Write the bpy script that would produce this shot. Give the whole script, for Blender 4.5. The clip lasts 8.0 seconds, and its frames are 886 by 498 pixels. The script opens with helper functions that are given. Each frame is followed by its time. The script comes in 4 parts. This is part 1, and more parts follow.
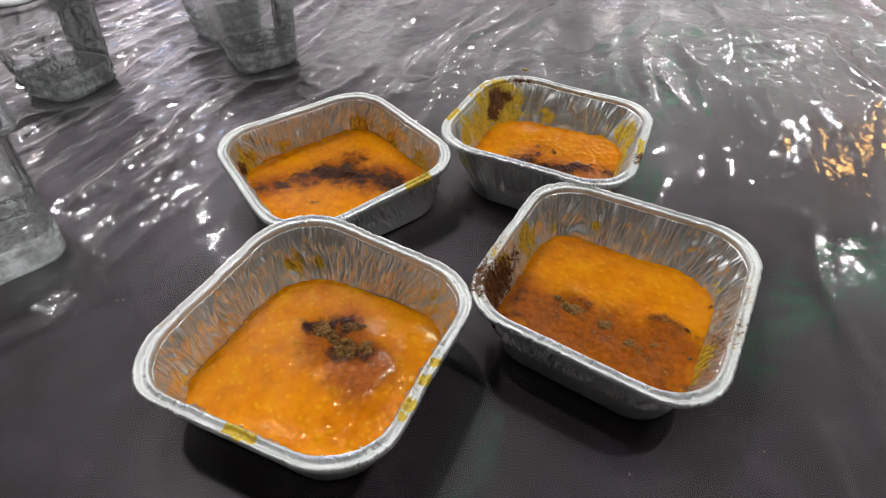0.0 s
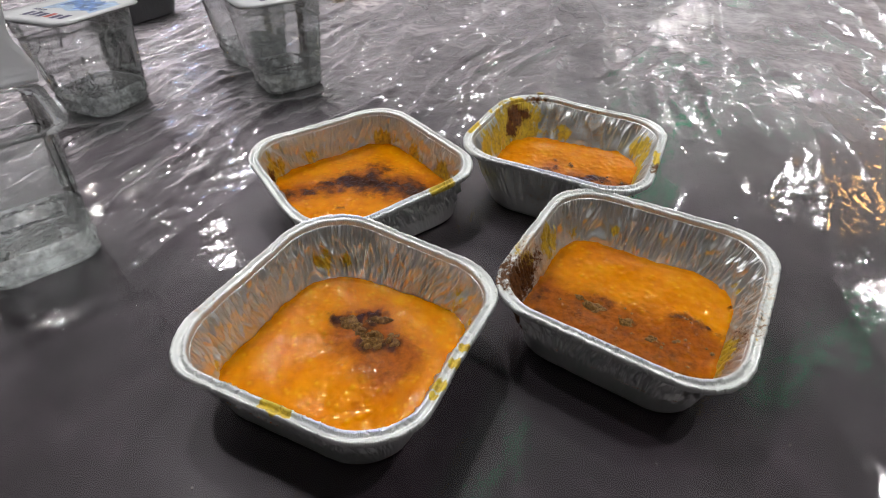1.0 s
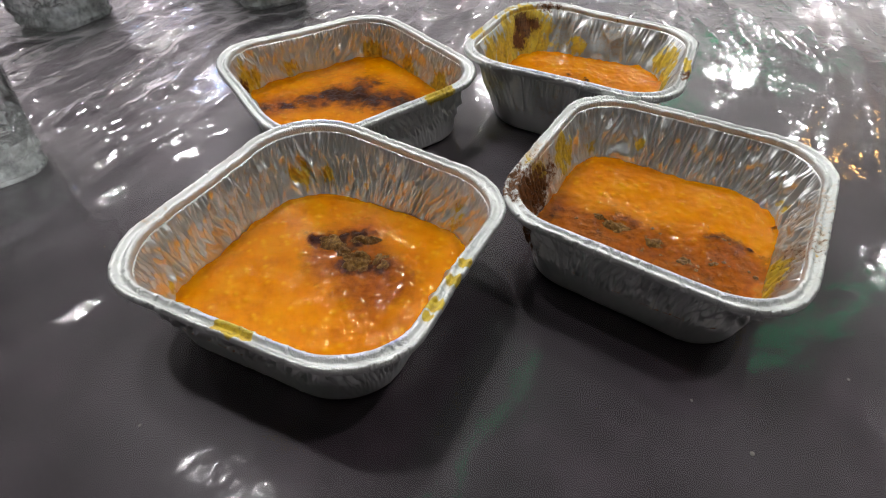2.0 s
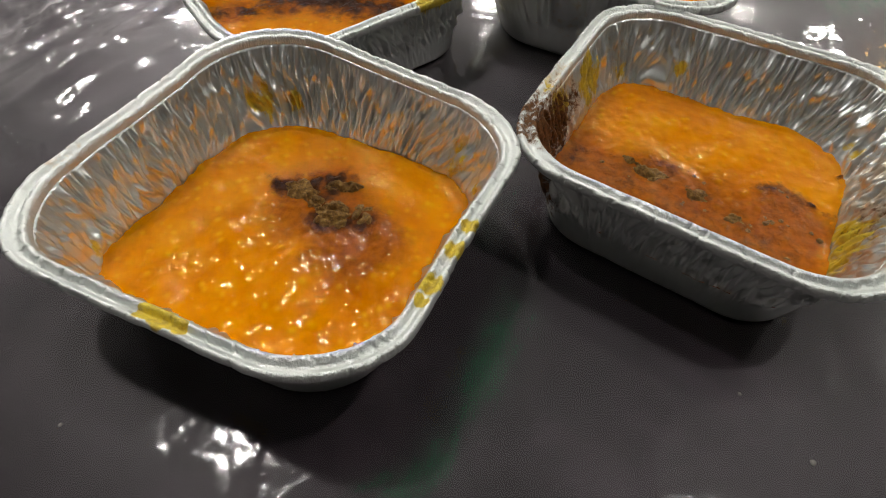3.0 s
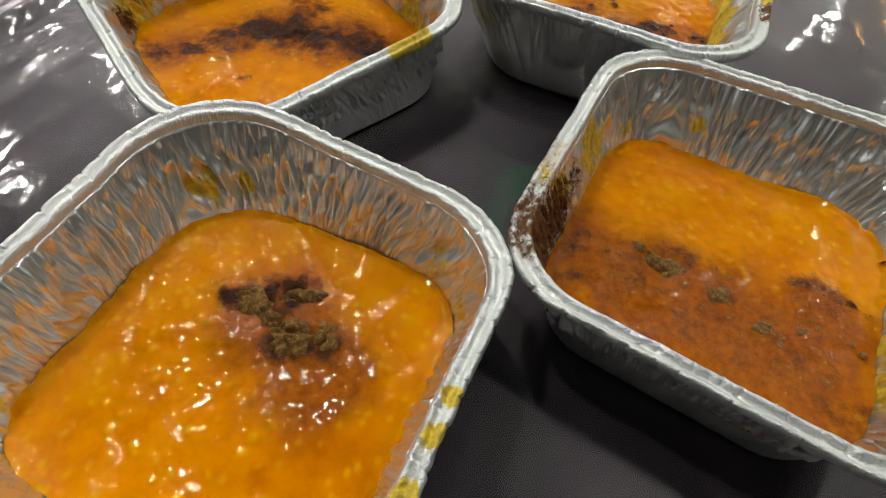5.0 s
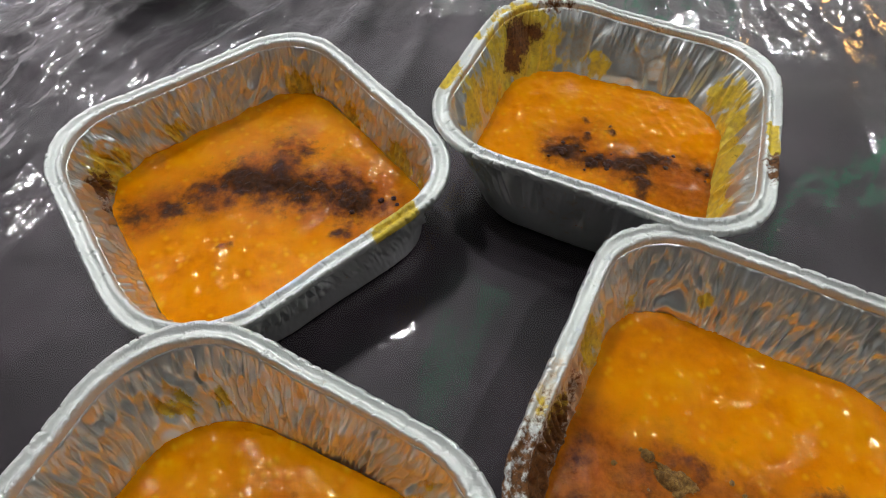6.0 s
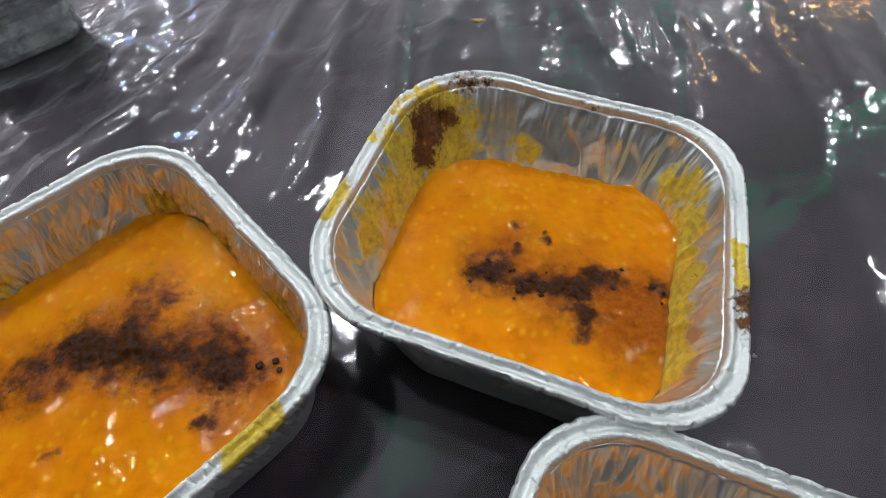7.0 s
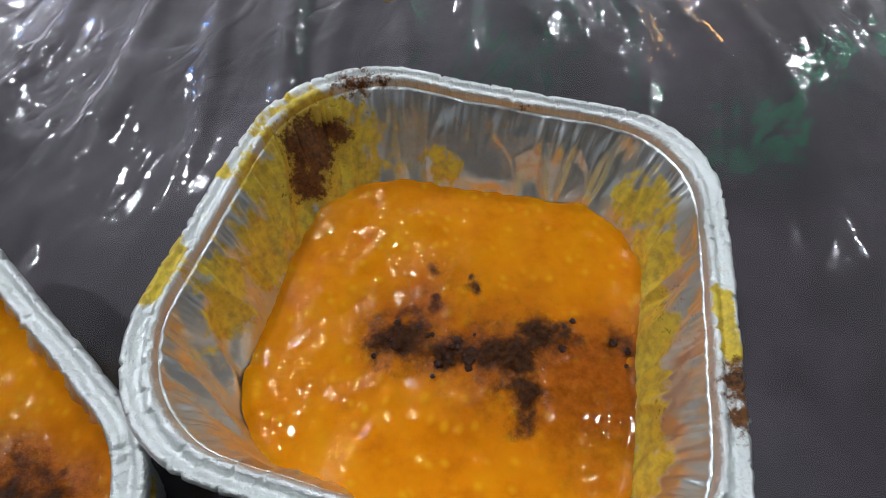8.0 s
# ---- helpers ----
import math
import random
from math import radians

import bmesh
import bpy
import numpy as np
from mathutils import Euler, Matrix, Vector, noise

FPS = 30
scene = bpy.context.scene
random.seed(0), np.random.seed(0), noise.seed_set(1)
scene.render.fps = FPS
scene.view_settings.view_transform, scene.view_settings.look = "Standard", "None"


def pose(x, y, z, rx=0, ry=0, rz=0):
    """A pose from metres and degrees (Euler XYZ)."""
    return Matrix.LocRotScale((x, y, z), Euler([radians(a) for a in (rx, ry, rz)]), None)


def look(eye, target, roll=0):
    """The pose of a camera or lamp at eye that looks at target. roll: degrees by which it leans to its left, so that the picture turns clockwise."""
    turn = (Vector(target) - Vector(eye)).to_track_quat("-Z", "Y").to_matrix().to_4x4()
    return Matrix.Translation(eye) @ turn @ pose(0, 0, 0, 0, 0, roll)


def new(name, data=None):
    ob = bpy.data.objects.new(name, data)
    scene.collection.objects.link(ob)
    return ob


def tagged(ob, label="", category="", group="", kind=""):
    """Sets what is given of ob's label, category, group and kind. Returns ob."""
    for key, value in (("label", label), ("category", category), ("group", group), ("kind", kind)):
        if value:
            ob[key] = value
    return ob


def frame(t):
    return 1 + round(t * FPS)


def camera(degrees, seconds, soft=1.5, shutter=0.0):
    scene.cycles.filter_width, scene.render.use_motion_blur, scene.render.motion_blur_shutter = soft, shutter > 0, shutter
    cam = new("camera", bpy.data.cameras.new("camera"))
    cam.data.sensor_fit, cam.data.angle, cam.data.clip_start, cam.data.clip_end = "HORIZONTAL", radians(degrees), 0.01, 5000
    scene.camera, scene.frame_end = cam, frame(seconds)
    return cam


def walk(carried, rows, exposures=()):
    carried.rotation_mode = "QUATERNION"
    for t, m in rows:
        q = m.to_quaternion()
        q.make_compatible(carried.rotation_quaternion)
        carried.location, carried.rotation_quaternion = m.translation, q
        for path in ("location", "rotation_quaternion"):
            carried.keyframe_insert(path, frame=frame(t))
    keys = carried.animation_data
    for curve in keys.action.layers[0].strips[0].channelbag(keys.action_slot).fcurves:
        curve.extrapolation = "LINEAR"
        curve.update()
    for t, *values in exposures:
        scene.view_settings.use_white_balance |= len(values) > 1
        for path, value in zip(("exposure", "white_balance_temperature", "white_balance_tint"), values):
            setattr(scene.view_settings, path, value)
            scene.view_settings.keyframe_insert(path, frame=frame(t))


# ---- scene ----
cam = camera(82.8, 8.0, soft=1.1)
PATH = [
    (0, (0.01112, 0.00205, 0.19251), (0.00654, 0.14683, 0.05460), -0.48),
    (0.5, (0.00340, -0.00889, 0.18847), (-0.00350, 0.14114, 0.05640), -0.32),
    (1, (0.00252, -0.01593, 0.18388), (-0.00463, 0.13833, 0.05679), -0.23),
    (1.5, (0.00283, -0.01074, 0.16260), (-0.00390, 0.14171, 0.03332), -0.03),
    (2, (0.00226, -0.00308, 0.14631), (-0.00371, 0.14085, 0.00756), 0.19),
    (2.2, (0.00039, 0.00374, 0.13897), (-0.00462, 0.14271, -0.00477), 0.52),
    (3.3, (-0.00140, 0.03543, 0.12516), (-0.00112, 0.15377, -0.03607), 2.81),
    (3.5, (-0.00172, 0.03935, 0.12346), (-0.00100, 0.15638, -0.03872), 2.72),
    (4, (-0.00599, 0.05350, 0.12055), (-0.00284, 0.16509, -0.04540), 3.80),
    (4.2, (-0.00786, 0.05841, 0.12022), (-0.00375, 0.16802, -0.04702), 4.20),
    (5.3, (0.00267, 0.08852, 0.14129), (0.00542, 0.20080, -0.02420), 2.00),
    (5.5, (0.00271, 0.09852, 0.14845), (0.00516, 0.21212, -0.01614), 1.52),
    (6, (0.00609, 0.12946, 0.15464), (0.00557, 0.24264, -0.01025), -0.74),
    (6.5, (0.01629, 0.15661, 0.15604), (0.01865, 0.26989, -0.00877), -1.62),
    (7, (0.03516, 0.19076, 0.15033), (0.04104, 0.30317, -0.01498), -2.75),
    (7.5, (0.05093, 0.21698, 0.13672), (0.06403, 0.32533, -0.03087), -2.78),
    (8, (0.05926, 0.22728, 0.12634), (0.07437, 0.33176, -0.04353), -3.20),
]
LIGHT = [(0.0, 0.32, 6780, 17), (2.0, 0.36, 6800, 16), (3.3, 0.22, 7250, 12), (4.2, 0.22, 7250, 12), (5.4, 0.26, 6950, 12), (6.5, 0.26, 6450, 13), (7.5, 0.16, 6150, 13), (8.0, 0.06, 6100, 13)]
walk(cam, [(t, look(eye, target, roll)) for t, eye, target, roll in PATH], LIGHT)
# ---- world, exposure ----
world = bpy.data.worlds.new("room_dark")
scene.world = world
world.use_nodes = True
world.node_tree.nodes["Background"].inputs["Color"].default_value = (0.6, 0.65, 0.7, 1)
world.node_tree.nodes["Background"].inputs["Strength"].default_value = 0.02

LAMP_POWER = 124.0
WARM_POWER = 15.0
GREEN_POWER = 0.9


# ---- materials ----
class Mat:
    """A node material with a few short helpers."""

    def __init__(self, name):
        self.m = bpy.data.materials.new(name)
        self.m.use_nodes = True
        self.t = self.m.node_tree
        self.t.nodes.clear()
        self.out = self.t.nodes.new("ShaderNodeOutputMaterial")
        self.coord = None

    def n(self, kind, set_up=None, **ins):
        node = self.t.nodes.new("ShaderNode" + kind)
        if kind == "MapRange":
            node.interpolation_type = "SMOOTHSTEP"
        elif kind == "Math":
            node.operation = set_up
        elif kind == "Mix":
            node.data_type = "RGBA"
        elif kind == "Attribute":
            node.attribute_name = set_up
        elif kind == "TexVoronoi":
            node.feature = "SMOOTH_F1"
        for k, v in ins.items():
            key = int(k[1:]) if k[0] == "i" and k[1:].isdigit() else k.replace("_", " ")
            if isinstance(v, bpy.types.NodeSocket):
                self.t.links.new(v, node.inputs[key])
            else:
                node.inputs[key].default_value = v
        return node

    def pos(self):
        if self.coord is None:
            self.coord = self.n("TexCoord").outputs["Object"]
        return self.coord

    def noise(self, scale, detail=4.0, rough=0.55, vector=None, distort=0.0):
        return self.n("TexNoise", None, Vector=vector or self.pos(), Scale=scale, Detail=detail, Roughness=rough, Distortion=distort).outputs["Fac"]

    def stretch(self, x, y, z):
        return self.n("Mapping", None, Vector=self.pos(), Scale=(x, y, z)).outputs["Vector"]

    def ramp(self, fac, stops):
        node = self.n("ValToRGB", None, Fac=fac)
        el = node.color_ramp.elements
        while len(el) < len(stops):
            el.new(0.5)
        for e, (p, c) in zip(el, stops):
            e.position = p
            e.color = (*c, 1) if len(c) == 3 else c
        return node.outputs["Color"]

    def step(self, fac, lo, hi):
        return self.n("MapRange", None, Value=fac, From_Min=lo, From_Max=hi).outputs["Result"]

    def math(self, op, a, b=0.0):
        return self.n("Math", op, i0=a, i1=b).outputs["Value"]

    def mix(self, fac, a, b):
        node = self.n("Mix")
        for k, v in ((0, fac), (6, a), (7, b)):
            if isinstance(v, bpy.types.NodeSocket):
                self.t.links.new(v, node.inputs[k])
            else:
                node.inputs[k].default_value = v if k == 0 else (*v, 1)
        return node.outputs[2]

    def attr(self, name):
        return self.n("Attribute", name).outputs["Fac"]

    def bump(self, height, strength, distance, normal=None):
        node = self.n("Bump", None, Height=height, Strength=strength, Distance=distance)
        if normal:
            self.t.links.new(normal, node.inputs["Normal"])
        return node.outputs["Normal"]

    def principled(self, **ins):
        node = self.n("BsdfPrincipled", None, **{k: ((*v, 1) if k.endswith("Color") and isinstance(v, tuple) else v) for k, v in ins.items()})
        self.t.links.new(node.outputs[0], self.out.inputs["Surface"])
        return self.m

    def surface(self, socket):
        self.t.links.new(socket, self.out.inputs["Surface"])
        return self.m


def foil_material(name, dull=0.33, crinkle=0.14, pleat=0.34, satin=0.66):
    """Bare aluminium foil, brushed and crinkled, with oil, cinnamon, food smears and painted pudding reflections where
    the mesh says so.
    """
    k = Mat(name)
    fine = k.noise(1900, 3, 0.6)
    mid = k.noise(420, 4, 0.6)
    big = k.noise(60, 3, 0.5)
    streak = k.noise(260, 4, 0.6, vector=k.stretch(1, 1, 0.35))
    oil = k.step(k.math("ADD", k.attr("oil"), k.math("MULTIPLY", k.math("SUBTRACT", streak, 0.5), 1.3)), 0.46, 0.66)
    crumb = k.step(k.math("ADD", k.attr("spice"), k.math("MULTIPLY", k.math("SUBTRACT", k.noise(420, 6, 0.7), 0.5), 1.5)), 0.36, 0.66)
    smear = k.step(k.math("ADD", k.attr("smear"), k.math("MULTIPLY", k.math("SUBTRACT", mid, 0.5), 1.4)), 0.4, 0.9)
    metal = k.ramp(big, [(0.3, (0.80, 0.83, 0.81)), (0.7, (0.90, 0.92, 0.90))])
    # tan for food smears and for the pudding's reflection painted on the walls
    colour = k.mix(k.math("MULTIPLY", smear, 0.55), metal, (0.66, 0.42, 0.16))
    colour = k.mix(k.math("MULTIPLY", oil, 0.92), colour, k.ramp(mid, [(0.3, (0.55, 0.34, 0.003)), (0.6, (0.92, 0.68, 0.004))]))
    spice = k.ramp(k.noise(700, 5, 0.75), [(0.32, (0.035, 0.014, 0.005)), (0.65, (0.26, 0.10, 0.022))])
    colour = k.mix(crumb, colour, spice)
    metallic = k.math("SUBTRACT", satin, k.math("MAXIMUM", k.math("MULTIPLY", crumb, satin), k.math("MULTIPLY", k.math("MAXIMUM", oil, k.math("MULTIPLY", smear, 0.4)), satin * 0.8)))
    rough = k.math("ADD", dull, k.math("MULTIPLY", mid, 0.14))
    rough = k.math("ADD", rough, k.math("MULTIPLY", crumb, 0.35))
    normal = k.bump(fine, crinkle, 0.0004)
    normal = k.bump(k.noise(900, 3, 0.55, vector=k.stretch(1, 1, 0.10)), pleat, 0.0012, normal)
    return k.principled(Base_Color=colour, Metallic=metallic, Roughness=rough, Normal=normal)


def pudding_material(name, warm=0.0):
    """Wet saffron rice pudding with swollen grains, brown where the cinnamon lies."""
    k = Mat(name)
    grains = k.n("TexVoronoi", None, Vector=k.n("Mapping", None, Vector=k.pos(), Scale=(1, 1, 0.5)).outputs["Vector"], Scale=330, Smoothness=0.7).outputs["Distance"]
    clump = k.noise(130, 4, 0.6)
    blotch = k.noise(45, 3, 0.5)
    fine = k.noise(700, 5, 0.65)
    base = k.ramp(k.math("ADD", k.math("MULTIPLY", clump, 0.6), k.math("MULTIPLY", blotch, 0.4)), [(0.30, (0.66, 0.165, 0.0)), (0.5, (0.86, 0.275, 0.0)), (0.70, (0.93, 0.365, 0.001))])
    base = k.mix(k.math("MULTIPLY", k.step(k.attr("grain"), 0.12, 0.42), 0.75), base, (0.96, 0.45, 0.008))
    jag = k.math("MULTIPLY", k.math("SUBTRACT", fine, 0.5), 0.6)
    jag2 = k.math("MULTIPLY", k.math("SUBTRACT", k.noise(260, 5, 0.7), 0.5), 1.15)
    dust = k.math("ADD", k.math("ADD", k.attr("spice"), jag), jag2)
    tint = k.step(k.math("ADD", k.math("ADD", k.attr("tint"), k.math("MULTIPLY", jag, 0.25)), k.math("MULTIPLY", jag2, 0.40)), 0.10, 0.95)
    colour = k.mix(k.math("MULTIPLY", tint, 0.85), base, k.ramp(k.noise(420, 5, 0.7), [(0.35, (0.20, 0.036, 0.003)), (0.6, (0.40, 0.095, 0.006))]))
    dark = k.ramp(fine, [(0.35, (0.022, 0.008, 0.003)), (0.7, (0.095, 0.030, 0.008))])
    mask = k.step(dust, 0.16, 0.92)
    colour = k.mix(mask, colour, dark)
    rough = k.math("ADD", 0.02, k.math("MULTIPLY", mask, 0.25))
    rough = k.math("ADD", rough, k.math("MULTIPLY", clump, 0.015))
    normal = k.bump(grains, 0.05, 0.0016)
    normal = k.bump(k.noise(330, 1.4, 0.5), 0.125, 0.0018, normal)
    normal = k.bump(k.math("MULTIPLY", fine, mask), 0.5, 0.0010, normal)
    return k.principled(Base_Color=colour, Roughness=rough, Normal=normal, Subsurface_Weight=0.15, Subsurface_Radius=(0.8, 0.45, 0.05), Subsurface_Scale=0.003, IOR=1.38, Specular_IOR_Level=k.math("SUBTRACT", 0.32, k.math("MULTIPLY", mask, 0.20)))


def cinnamon_material():
    k = Mat("cinnamon_crust")
    c = k.ramp(k.noise(900, 6, 0.75), [(0.30, (0.055, 0.024, 0.006)), (0.5, (0.27, 0.13, 0.022)), (0.70, (0.56, 0.33, 0.085))])
    return k.principled(Base_Color=c, Roughness=0.75, Normal=k.bump(k.noise(1500, 5, 0.7), 0.8, 0.0012))


def wet_cinnamon_material():
    """Soaked cinnamon: blackish brown with a damp sheen."""
    k = Mat("wet_cinnamon")
    c = k.ramp(k.noise(800, 5, 0.7), [(0.3, (0.018, 0.006, 0.003)), (0.7, (0.080, 0.024, 0.007))])
    return k.principled(Base_Color=c, Roughness=0.30, Normal=k.bump(k.noise(900, 4, 0.65), 0.6, 0.0010), Specular_IOR_Level=0.18)


def vinyl_material():
    """Dark grey table covering, faintly mottled and dusty."""
    k = Mat("dark_vinyl")
    c = k.ramp(k.noise(17, 7, 0.66), [(0.33, (0.014, 0.009, 0.012)), (0.5, (0.032, 0.022, 0.029)), (0.66, (0.078, 0.056, 0.070))])
    speck = k.step(k.noise(330, 2, 0.5), 0.72, 0.78)
    c = k.mix(k.math("MULTIPLY", speck, 0.25), c, (0.2, 0.2, 0.2))
    return k.principled(Base_Color=c, Specular_IOR_Level=0.28, Roughness=k.math("ADD", 0.38, k.math("MULTIPLY", k.noise(25, 4), 0.2)), Normal=k.bump(k.noise(60, 3), 0.08, 0.0008))


def film_material():
    """Clear disposable plastic sheet: see-through, with a bright gloss."""
    k = Mat("clear_film")
    soft = k.noise(28, 4, 0.55)
    turned = k.n("Mapping", None, Vector=k.pos(), Rotation=(0, 0, radians(24))).outputs["Vector"]
    along = k.n("Mapping", None, Vector=turned, Scale=(1, 0.45, 1)).outputs["Vector"]
    worm = k.math("ABSOLUTE", k.math("SUBTRACT", k.noise(70, 2.0, 0.5, vector=along, distort=0.5), 0.5))
    fine = k.math("ABSOLUTE", k.math("SUBTRACT", k.noise(110, 1.5, 0.5, distort=0.4), 0.5))
    n = k.bump(soft, 0.20, 0.004)
    n = k.bump(k.math("MULTIPLY", worm, k.attr("crease")), 0.28, 0.006, n)
    n = k.bump(k.math("MULTIPLY", fine, k.math("ADD", k.attr("crease"), 0.10)), 0.085, 0.003, n)
    fres = k.n("Fresnel", None, IOR=1.52, Normal=n).outputs["Fac"]
    fac = k.math("MINIMUM", k.math("MULTIPLY", k.math("SUBTRACT", fres, 0.031), 3.3), 0.95)
    gloss = k.n("BsdfGlossy", None, Color=(1, 1, 1, 1), Roughness=k.math("ADD", 0.03, k.math("MULTIPLY", k.noise(14, 3), 0.09)), Normal=n).outputs[0]
    clear = k.n("BsdfTransparent", None, Color=(0.97, 0.97, 0.98, 1)).outputs[0]
    haze = k.n("BsdfGlossy", None, Color=(1, 0.94, 0.98, 1), Roughness=0.45).outputs[0]
    gloss = k.n("MixShader", None, Fac=k.math("ADD", 0.26, k.math("MULTIPLY", k.step(k.noise(11, 5, 0.65), 0.35, 0.7), 0.30)), i1=gloss, i2=haze).outputs[0]
    milk = k.n("BsdfDiffuse", None, Color=(0.80, 0.72, 0.82, 1)).outputs[0]
    clear = k.n("MixShader", None, Fac=k.math("MULTIPLY", k.step(k.noise(13, 6, 0.65), 0.42, 0.66), 0.022), i1=clear, i2=milk).outputs[0]
    return k.surface(k.n("MixShader", None, Fac=fac, i1=clear, i2=gloss).outputs[0])


def clear_plastic_material():
    k = Mat("clear_cup_plastic")
    n = k.bump(k.noise(75, 2, 0.5, distort=0.6), 0.35, 0.005)
    fres = k.n("Fresnel", None, IOR=1.6, Normal=n).outputs["Fac"]
    fac = k.math("MINIMUM", k.math("MULTIPLY", fres, 1.2), 0.9)
    gloss = k.n("BsdfGlossy", None, Color=(1, 1, 1, 1), Roughness=0.04, Normal=n).outputs[0]
    clear = k.n("BsdfTransparent", None, Color=(0.985, 0.99, 0.99, 1)).outputs[0]
    milky = k.n("AddShader", None, i0=k.n("BsdfDiffuse", None, Color=(0.86, 0.90, 0.89, 1), Normal=n).outputs[0], i1=k.n("BsdfTranslucent", None, Color=(0.78, 0.82, 0.81, 1), Normal=n).outputs[0]).outputs[0]
    see = k.n("MixShader", None, Fac=k.math("ADD", 0.07, k.math("MULTIPLY", k.step(k.noise(30, 3, 0.6), 0.4, 0.8), 0.10)), i1=clear, i2=milky).outputs[0]
    return k.surface(k.n("MixShader", None, Fac=fac, i1=see, i2=gloss).outputs[0])


def bright_foot_material():
    """The thick, ribbed foot of a cup: clear plastic, with milky white painted in for its highlights."""
    k = Mat("bright_cup_foot")
    n = k.bump(k.noise(170, 2, 0.5, distort=0.5), 0.55, 0.006)
    gloss = k.n("BsdfGlossy", None, Color=(1, 1, 1, 1), Roughness=0.08, Normal=n).outputs[0]
    clear = k.n("BsdfTransparent", None, Color=(0.97, 0.98, 0.98, 1)).outputs[0]
    milky = k.n("AddShader", None, i0=k.n("BsdfDiffuse", None, Color=(0.80, 0.84, 0.83, 1), Normal=n).outputs[0], i1=k.n("BsdfTranslucent", None, Color=(0.80, 0.84, 0.83, 1), Normal=n).outputs[0]).outputs[0]
    # blotches of milky white imitate the bright highlights at the cup's base
    see = k.n("MixShader", None, Fac=k.math("ADD", 0.22, k.math("MULTIPLY", k.step(k.noise(120, 4, 0.65), 0.35, 0.7), 0.55)), i1=clear, i2=milky).outputs[0]
    fac = k.math("MINIMUM", k.math("MULTIPLY", k.n("Fresnel", None, IOR=1.6, Normal=n).outputs["Fac"], 2.0), 0.9)
    return k.surface(k.n("MixShader", None, Fac=fac, i1=see, i2=gloss).outputs[0])


def water_material():
    """Still water in a clear cup: the surface gleams, the rest is nearly clear."""
    k = Mat("water")
    n = k.bump(k.noise(60, 2, 0.5), 0.3, 0.002)
    fres = k.n("Fresnel", None, IOR=1.33, Normal=n).outputs["Fac"]
    glass = k.n("BsdfTransparent", None, Color=(0.99, 0.995, 0.995, 1)).outputs[0]
    gloss = k.n("BsdfGlossy", None, Color=(1, 1, 1, 1), Roughness=0.02, Normal=n).outputs[0]
    return k.surface(k.n("MixShader", None, Fac=fres, i1=glass, i2=gloss).outputs[0])


def plain(name, colour, rough=0.5, metallic=0.0, scale=40, vary=0.12, bump=0.15):
    k = Mat(name)
    lo = tuple(c * (1 - vary) for c in colour)
    hi = tuple(min(1, c * (1 + vary)) for c in colour)
    c = k.ramp(k.noise(scale, 5, 0.6), [(0.3, lo), (0.7, hi)])
    return k.principled(Base_Color=c, Roughness=rough, Metallic=metallic, Normal=k.bump(k.noise(scale * 6, 3), bump, 0.001))


def glow(name, colour, strength):
    k = Mat(name)
    return k.surface(k.n("Emission", None, Color=(*colour, 1), Strength=strength).outputs[0])


FOIL = foil_material("aluminium_foil", 0.27, 0.08, 0.06, 0.92)
RIM_FOIL = foil_material("rolled_foil_rim", 0.36, 0.75, 0.30, 0.82)
PUDDING = pudding_material("saffron_pudding")
CINNAMON = cinnamon_material()
VINYL = vinyl_material()
WET_CINNAMON = wet_cinnamon_material()
FILM = film_material()
CUP_PLASTIC = clear_plastic_material()
WATER = water_material()
BRIGHT_FOOT = bright_foot_material()
LID_WHITE = plain("lid_white", (0.78, 0.79, 0.80), 0.35, 0.0, 60, 0.06)
def peeled_material():
    k = Mat("lid_underside")
    n = k.bump(k.noise(70, 4, 0.6), 0.5, 0.002)
    front = k.n("BsdfDiffuse", None, Color=(0.92, 0.93, 0.94, 1), Normal=n).outputs[0]
    back = k.n("BsdfTranslucent", None, Color=(0.92, 0.93, 0.94, 1), Normal=n).outputs[0]
    return k.surface(k.n("MixShader", None, Fac=0.55, i1=front, i2=back).outputs[0])


LID_PEELED = peeled_material()
LID_BLUE = plain("lid_blue", (0.10, 0.24, 0.55), 0.35, 0.0, 160, 0.6)
LID_PALE = plain("lid_pale_blue", (0.42, 0.58, 0.78), 0.35, 0.0, 160, 0.3)
LID_INK = plain("lid_ink", (0.05, 0.05, 0.14), 0.4)
LID_RED = plain("lid_red", (0.6, 0.08, 0.06), 0.4)
RICE = plain("rice_grain", (0.62, 0.45, 0.12), 0.3, 0.0, 500, 0.15)
BREAD = plain("pale_bread", (0.62, 0.52, 0.34), 0.8, 0.0, 90, 0.3, 0.6)
CRUMB = plain("grey_crumb", (0.35, 0.33, 0.30), 0.7)
WALL = plain("painted_wall", (0.28, 0.28, 0.29), 0.7, 0.0, 3, 0.05)
# for the added south wall, dark so the trays' outer foil stays dark
SHADE_WALL = plain("dark_shade_wall", (0.040, 0.031, 0.026), 0.6, 0.0, 5, 0.3)
CEIL = plain("painted_ceiling", (0.80, 0.80, 0.82), 0.8, 0.0, 3, 0.04)
FLOOR = plain("floor_tile", (0.56, 0.55, 0.53), 0.35, 0.0, 6, 0.2)
DARK_TRAY = plain("dark_tray_plastic", (0.10, 0.10, 0.105), 0.35, 0.0, 30, 0.15)
WOOD = plain("table_wood", (0.22, 0.14, 0.08), 0.5, 0.0, 12, 0.3)
STEEL = plain("painted_steel", (0.25, 0.25, 0.26), 0.4)
LAMP_ON = glow("lamp_white", (0.95, 0.98, 1.0), LAMP_POWER)
LAMP_WARM = glow("lamp_warm", (1.0, 0.50, 0.14), WARM_POWER)
